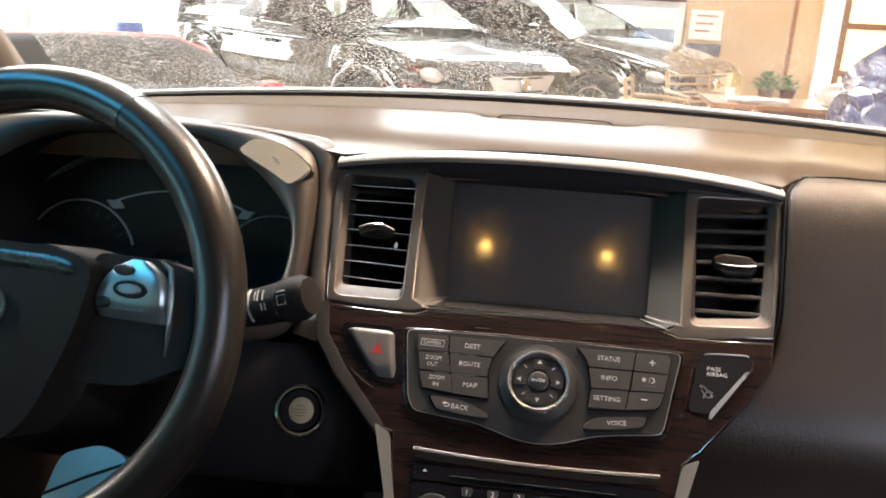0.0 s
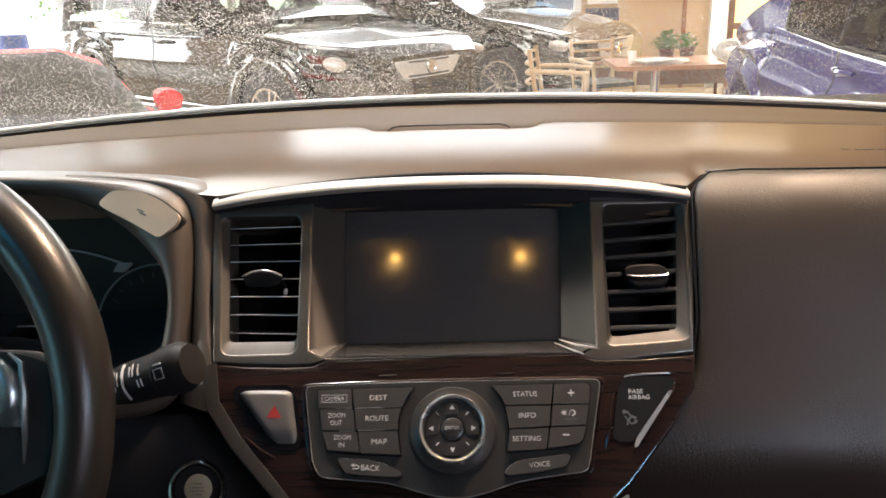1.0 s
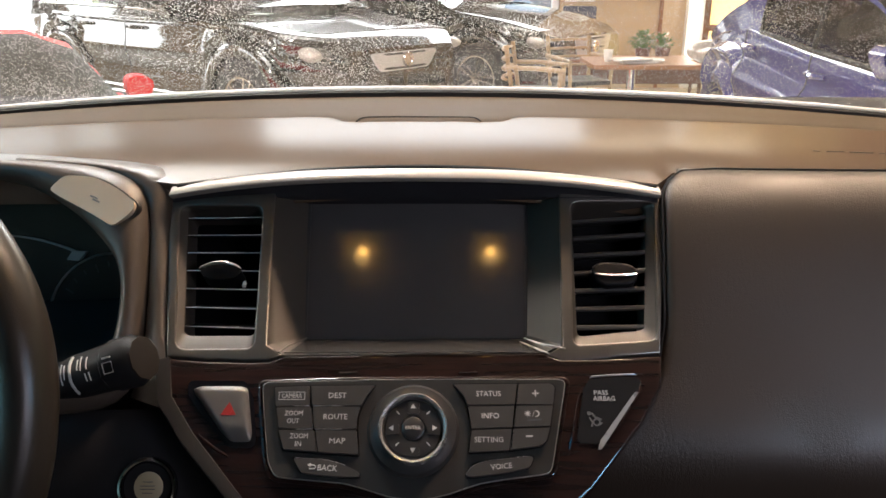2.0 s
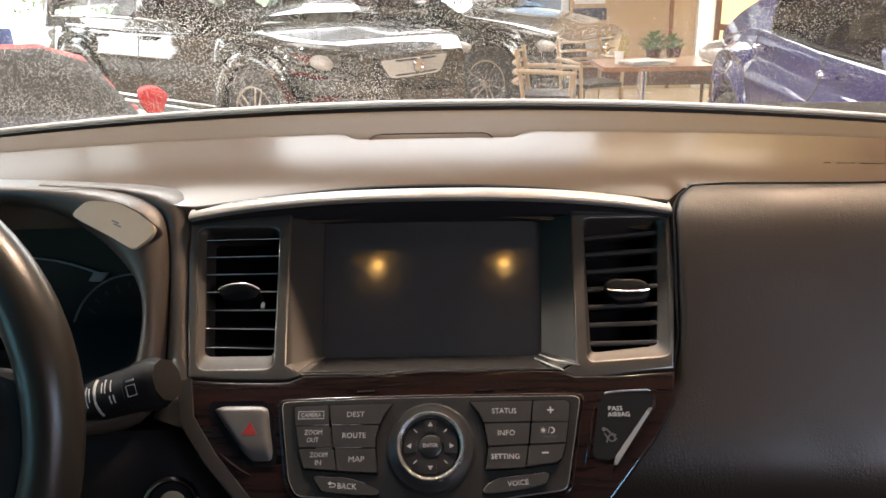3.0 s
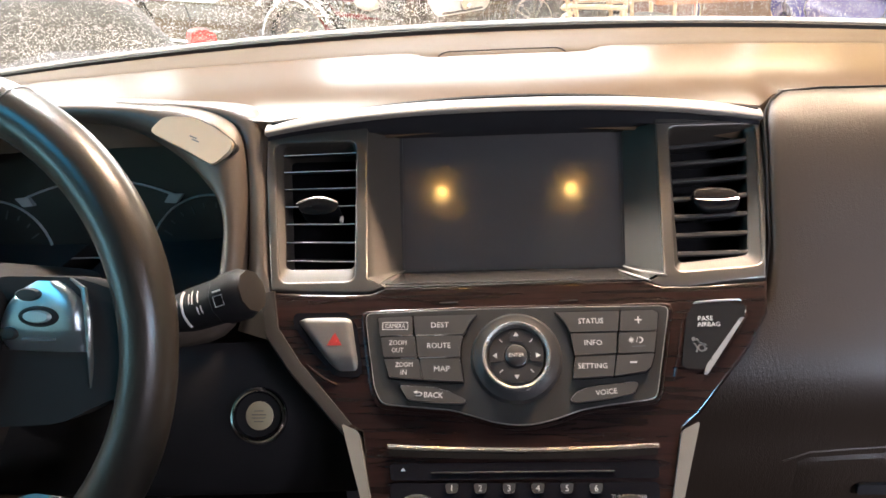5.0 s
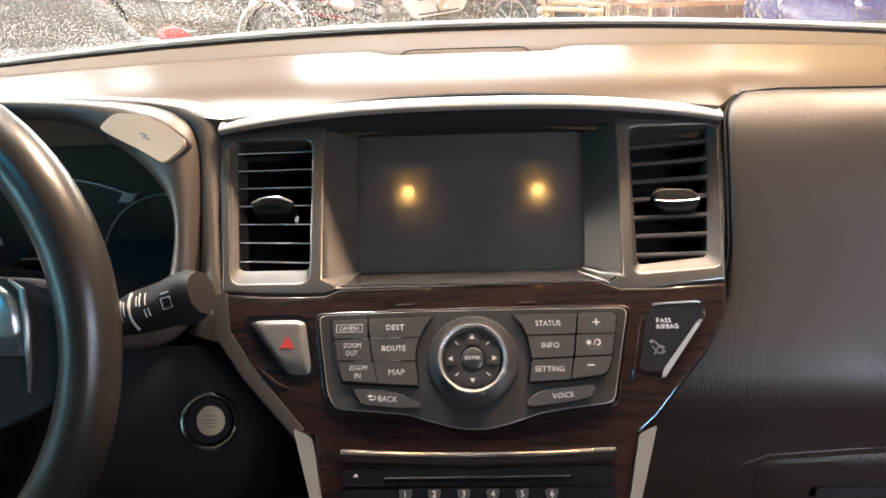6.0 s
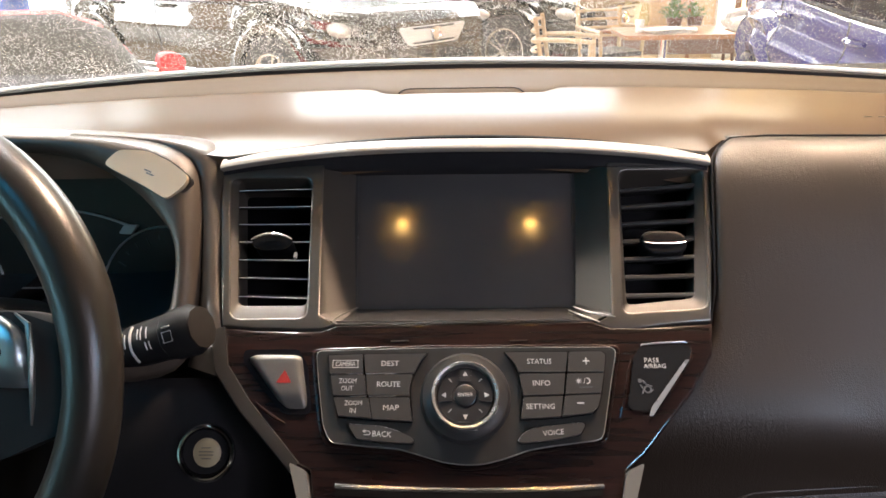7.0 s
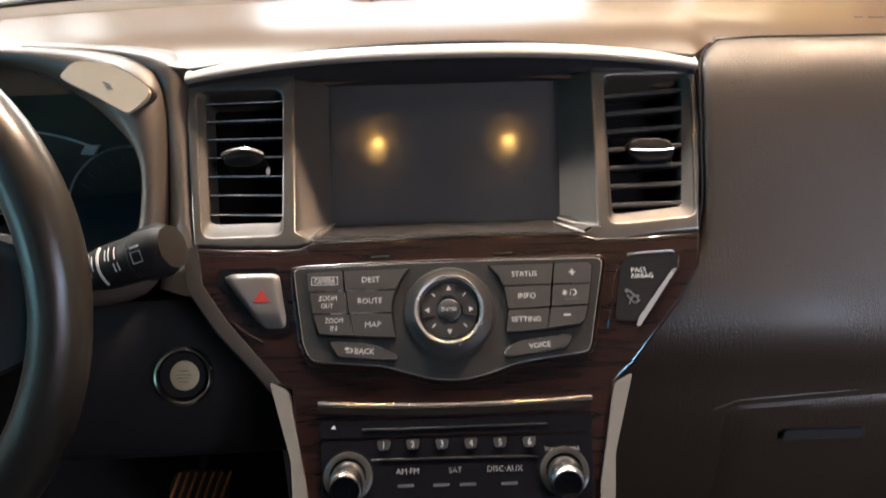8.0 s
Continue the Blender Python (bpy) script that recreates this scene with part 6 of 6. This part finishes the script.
def grille(t, m, wide, high, bars):
    g = part("grille", prism(rounded([(-wide, high), (wide, high), (wide * 0.72, -high), (-wide * 0.72, -high)], 0.05), -0.06, 0.0, 0.012, m=m), M_GRILLE, t)
    for k in range(bars):
        z = -high * 0.7 + 1.5 * high * k / max(1, bars - 1)
        half_w = wide * (0.80 + 0.14 * z / high)
        part("grille_bar", tube([m @ Vector((x, z, 0.012 - 0.05 * (x / wide) ** 2)) for x in np.linspace(-half_w, half_w, 9)], 0.008, 6, 1.2), M_BLACK, g, "dark grille gap")
    part("badge", lathe([(0.06, 0), (0.055, 0.02), (0.045, 0.02), (0.04, 0.01), (0, 0.01)], 24, m @ Matrix.Translation((0, high * 0.15, 0.02))), M_CHROME, g, "plain round badge")


FACE = Matrix(((0, 0, 1, 0), (1, 0, 0, 0), (0, 1, 0, 0), (0, 0, 0, 1)))
pl = pose(-0.28, 6.10, 0, 0, 0, -39)
suv, *_ = car("suv", "large black sport utility car with chrome trim", pl, M_CARBLACK, 4.9, [(0, 0.62), (0.12, 0.80), (0.45, 0.93), (1.0, 0.975), (3.8, 0.975), (4.6, 0.90), (4.9, 0.78)], [(0, 0.80), (0.09, 0.935), (0.4, 0.972), (0.85, 1.020), (1.35, 1.062), (2.5, 1.05), (4.2, 1.07), (4.9, 1.0)], [(1.25, 1.08), (2.0, 1.52), (2.5, 1.68), (3.4, 1.70), (4.3, 1.60), (4.85, 1.12)], (0.92, 3.74), 0.37, ((1.75, 2.55), (2.62, 3.45), (3.52, 4.25)), (1.36, 2.15), 5, 0.26, True, (2.35, 3.25), 1.72, glass=M_LIGHTPANE, crown=0.2, flare=True)
grille(suv, pl @ Matrix.Translation((0.01, 0, 0.735)) @ FACE, 0.42, 0.075, 2)
for sgn in (-1, 1):
    part("fog_lamp", lathe([(0.06, 0), (0.05, 0.02), (0, 0.025)], 18, pl @ Matrix.Translation((-0.12, sgn * 0.68, 0.42)) @ FACE), M_LIGHTGLASS, suv)

pl = pose(1.62, 8.12, 0, 0, 0, -37)
car2, *_ = car("crossover", "black crossover car parked by the table", pl, M_CARBLACK, 4.6, [(0, 0.60), (0.12, 0.78), (0.45, 0.88), (1.0, 0.92), (3.6, 0.92), (4.3, 0.86), (4.6, 0.75)], [(0, 0.76), (0.15, 0.86), (0.6, 0.97), (1.3, 1.06), (2.5, 1.06), (4.0, 1.10), (4.6, 1.0)], [(1.2, 1.04), (1.95, 1.46), (2.4, 1.60), (3.2, 1.62), (4.0, 1.5), (4.55, 1.08)], (0.88, 3.55), 0.36, ((1.65, 2.4), (2.48, 3.3), (3.36, 3.9)), (1.3, 2.1), 5, 0.24, False, (2.25, 3.1), 1.62, front=M_SHINYPANE, flare=True)
grille(car2, pl @ Matrix.Translation((0.01, 0, 0.66)) @ FACE, 0.42, 0.13, 3)

pl = pose(-1.47, 1.50, 0, 0, 0, -61)
car3, *_ = car("sports_car", "low red sports car facing the windscreen", pl, M_CARRED, 4.3, [(0, 0.55), (0.12, 0.75), (0.45, 0.86), (1.0, 0.90), (3.5, 0.92), (4.1, 0.85), (4.3, 0.72)], [(0, 0.50), (0.2, 0.58), (0.8, 0.66), (1.2, 0.70), (1.6, 0.77), (2.5, 0.80), (3.6, 0.84), (4.3, 0.78)], [(1.25, 0.80), (1.75, 0.985), (2.05, 1.055), (2.5, 1.082), (3.2, 1.03), (3.9, 0.88)], (0.85, 3.3), 0.32, (), (1.26, 2.22), 5, 0.16, False, (2.6,), 1.42, (0.10, 7), M_DUSTGLASS, 0.09, lean=0.75)

pl = pose(2.76, 1.42, 0, 0, 0, -90)
car4, *_ = car("hatchback", "metallic blue hatchback with a blue mirror", pl, M_CARBLUE, 4.25, [(0, 0.58), (0.12, 0.76), (0.45, 0.86), (1.0, 0.89), (3.4, 0.90), (3.9, 0.86), (4.25, 0.74)], [(0, 0.74), (0.2, 0.84), (0.7, 0.96), (1.2, 1.01), (2.2, 1.04), (3.1, 1.11), (3.6, 1.06), (4.0, 0.96), (4.25, 0.88)], [(0.95, 0.98), (1.7, 1.36), (2.1, 1.45), (2.55, 1.45), (3.1, 1.33), (3.6, 1.16), (4.05, 0.97)], (0.82, 3.50), 0.32, ((1.40, 2.15), (2.16, 2.86)), (1.05, 1.85), 5, 0.22, False, (1.95, 2.88), 1.20, sill=0.05, glass=M_HATCHPANE, dark_trim=True, scoop=0.01, lean=0.26, crease=0.034)
for sgn in (-1, 1):
    bm = bmesh.new()
    bmesh.ops.create_uvsphere(bm, u_segments=20, v_segments=12, radius=1)
    bm.transform(pl @ Matrix.Translation((-4.02, sgn * 0.74, 0.86)) @ pose(0, 0, 0, 0, 0, sgn * 40) @ Matrix.Diagonal((0.10, 0.20, 0.09, 1)))
    part("tail_light", bm, M_LIGHTGLASS, car4, "pale tail lamp")

# ---- table, chairs and plants ----
M_TABLE = material("brown_table_wood", (0.30, 0.12, 0.05), 0.3, 0, 0.2, 4, stretch=(2, 14, 14))
M_CHAIR = material("pale_bent_wood", (0.42, 0.28, 0.15), 0.4, 0, 0.2, 5, stretch=(6, 6, 6))
M_LEAFLIGHT = material("sunlit_leaves", (0.30, 0.48, 0.12), 0.6, 0, 0.4, 14)
M_BIN = material("blue_plastic", (0.05, 0.12, 0.45), 0.4, 0, 0.1, 14)
M_PAPER = material("white_paper", (0.80, 0.79, 0.76), 0.7, 0, 0.03, 10)
M_POT = material("brown_pot", (0.12, 0.05, 0.03), 0.5, 0, 0.15, 20)
M_NAVY = material("navy_panel", (0.015, 0.022, 0.06), 0.35, 0, 0.1, 10)

tb = thing("table", "brown wooden meeting table on a chrome pedestal", "table", (1.62, 6.05, 0))
part("tabletop", prism(rounded([(1.20, 5.72), (2.06, 5.72), (2.06, 6.42), (1.20, 6.42)], 0.05), 0.70, 0.735, 0.008), M_TABLE, tb)
part("pedestal", lathe([(0.035, 0.02), (0.035, 0.70)], 20, Matrix.Translation((1.56, 6.0, 0))), M_CHROME, tb)
part("foot", lathe([(0.28, 0.0), (0.27, 0.015), (0.05, 0.03), (0.035, 0.05)], 28, Matrix.Translation((1.56, 6.0, 0))), M_CHROME, tb)
pp = thing("paper_stack", "loose white papers on the table", "papers", (1.62, 5.95, 0.735))
for k, (x, y, a) in enumerate(((1.58, 5.95, 8), (1.66, 5.98, -14), (1.52, 5.90, 25))):
    part("sheet", prism([(-0.15, -0.105), (0.15, -0.105), (0.15, 0.105), (-0.15, 0.105)], 0.7355 + 0.012 * k, 0.746 + 0.012 * k, m=pose(x, y, 0, 0, 0, a)), M_PAPER, pp)
cup = thing("paper_cup", "white cup on the table", "cup", (1.36, 5.98, 0.735))
part("body", lathe([(0.028, 0.735), (0.038, 0.83), (0.034, 0.83), (0.026, 0.745), (0, 0.745)], 20, Matrix.Translation((1.36, 5.98, 0))), M_PAPER, cup)


def chair(m):
    """A bentwood armchair with curved back slats; its front looks along local x."""
    c = thing("armchair", "pale bentwood armchair with curved slats", "chair", m.translation, group="chairs round the table")
    part("seat", prism(rounded([(-0.22, -0.22), (0.22, -0.24), (0.22, 0.24), (-0.22, 0.22)], 0.06), 0.42, 0.46, 0.01, m=m), M_BLACK, c)
    for x in (-0.20, 0.20):
        for y in (-0.21, 0.21):
            top = 0.84 if x < 0 else 0.64
            part("leg", tube([m @ Vector((x * 1.1, y, 0)), m @ Vector((x, y, 0.44)), m @ Vector((x - (0.06 if x < 0 else 0), y * 1.08, top))], 0.019, 8), M_CHAIR, c)
    for z in (0.56, 0.64, 0.72, 0.80):
        part("back_slat", tube([m @ Vector((-0.235 - 0.07 * math.cos(a), 0.235 * math.sin(a), z)) for a in np.linspace(-1.35, 1.35, 11)], 0.015, 6, 0.9), M_CHAIR, c)
    for sgn in (-1, 1):
        part("armrest", tube([m @ Vector((-0.25, sgn * 0.23, 0.66)), m @ Vector((0.0, sgn * 0.27, 0.66)), m @ Vector((0.24, sgn * 0.24, 0.64))], 0.020, 8), M_CHAIR, c)
    return c


chair(pose(0.86, 6.42, 0, 0, 0, -12))
chair(pose(1.34, 7.15, 0, 0, 0, -70))

cb = thing("sideboard", "low dark brown wooden sideboard on slim legs", "sideboard", (1.85, 7.9, 0))
part("body", box(1.32, 2.75, 7.75, 8.15, 0.33, 0.55, 0.01), M_POT, cb)
part("top", box(1.30, 2.77, 7.72, 8.17, 0.552, 0.58, 0.006), M_TABLE, cb)
for x in (1.38, 2.69):
    for y in (7.80, 8.10):
        part("leg", tube([(x, y, 0), (x, y, 0.33)], 0.018, 8), M_POT, cb)
for k in range(3):
    d_ = part("door", box(1.345 + 0.465 * k, 1.795 + 0.465 * k, 7.735, 7.748, 0.35, 0.54, 0.004), M_POT, cb)
    part("handle", tube([(1.57 + 0.465 * k, 7.722, 0.42), (1.57 + 0.465 * k, 7.722, 0.48)], 0.007, 6), M_CHROME, d_)


def plant(x, y, z, size, n, seed):
    """A leafy pot plant: stems and many small folded leaves."""
    rnd = random.Random(seed)
    p = thing("pot_plant", "green leafy plant in a brown pot", "plant", (x, y, z))
    part("pot", lathe([(0.0, 0), (0.06, 0.0), (0.085, 0.11), (0.078, 0.11), (0.07, 0.09), (0, 0.09)], 20, Matrix.Translation((x, y, z))), M_POT, p)
    bm, st_ = bmesh.new(), []
    for k in range(n):
        a, e = rnd.uniform(0, 6.28), rnd.uniform(0.15, 1.4)
        d = Vector((math.cos(a) * math.cos(e), math.sin(a) * math.cos(e), math.sin(e)))
        tip = Vector((x, y, z + 0.1)) + d * size * rnd.uniform(0.4, 1.0)
        if k % 6 == 0:
            st_.append(tube([(x, y, z + 0.08), tip], 0.004, 5))
        s_ = d.cross(Vector((0, 0, 1))).normalized() * size * 0.10
        out = (d + Vector((0, 0, -0.5))).normalized() * size * rnd.uniform(0.2, 0.34)
        v = [bm.verts.new(q) for q in (tip, tip + out * 0.5 + s_, tip + out, tip + out * 0.5 - s_, tip + out * 0.5 - Vector((0, 0, size * 0.04)))]
        bm.faces.new((v[0], v[1], v[4]))
        bm.faces.new((v[1], v[2], v[4]))
        bm.faces.new((v[2], v[3], v[4]))
        bm.faces.new((v[3], v[0], v[4]))
    part("leaves", bm, M_FOLIAGE, p)
    part("stems", join(*st_), M_FOLIAGE, p)


plant(2.10, 7.9, 0.58, 0.17, 220, 3)
plant(2.32, 7.95, 0.58, 0.14, 160, 5)

nb = thing("wall_screen", "dark navy panel fixed to the tan wall", "panel", (1.78, 9.95, 0.9))
part("panel", box(1.56, 1.98, 9.95, 9.998, 0.80, 1.02, 0.008), M_NAVY, nb)
nt = thing("notice_board", "white notice board on the wall", "notice board", (1.78, 9.97, 1.2))
part("board", box(1.58, 1.96, 9.97, 9.998, 1.07, 1.42, 0.006), M_PAPER, nt)
for k in range(3):
    part("mark", box(1.64, 1.90 - 0.04 * k, 9.966, 9.9695, 1.34 - 0.09 * k, 1.365 - 0.09 * k), M_TABLE, nt)

# outside: a few shrubs and a blue car far beyond the glass
rnd = random.Random(11)
bm = bmesh.new()
for k in range(2600):
    c = Vector((-6.9 + rnd.gauss(0, 0.75), 14.6 + rnd.gauss(0, 0.3), rnd.uniform(0.9, 4.2)))
    v = [bm.verts.new(c + Vector((rnd.uniform(-0.05, 0.05), rnd.uniform(-0.05, 0.05), rnd.uniform(-0.08, 0.08)))) for _ in range(3)]
    bm.faces.new(v)
tagged(part("shrubs", bm, M_LEAFLIGHT), "bright green shrubs outside the shop window", "shrubs", kind="stuff")
bn = thing("bin", "small blue barrel outside the shop window", "barrel", (-7.5, 13.0, -0.3))
part("body", lathe([(0, 0), (0.24, 0), (0.26, 0.45), (0.26, 0.62), (0.24, 1.02), (0.22, 1.05), (0, 1.05)], 24, Matrix.Translation((-7.5, 13.0, -0.3))), M_BIN, bn)
part("hoop", lathe([(0.262, 0.30), (0.272, 0.33), (0.262, 0.36)], 24, Matrix.Translation((-7.5, 13.0, -0.3))), M_BIN, bn)
tagged(part("ground", box(-60, 60, -60, 80, -0.3, -0.21), material("grey_paving", (0.3, 0.3, 0.29), 0.8, 0, 0.2, 1)), "grey paved ground outside the showroom", "ground", kind="structure")
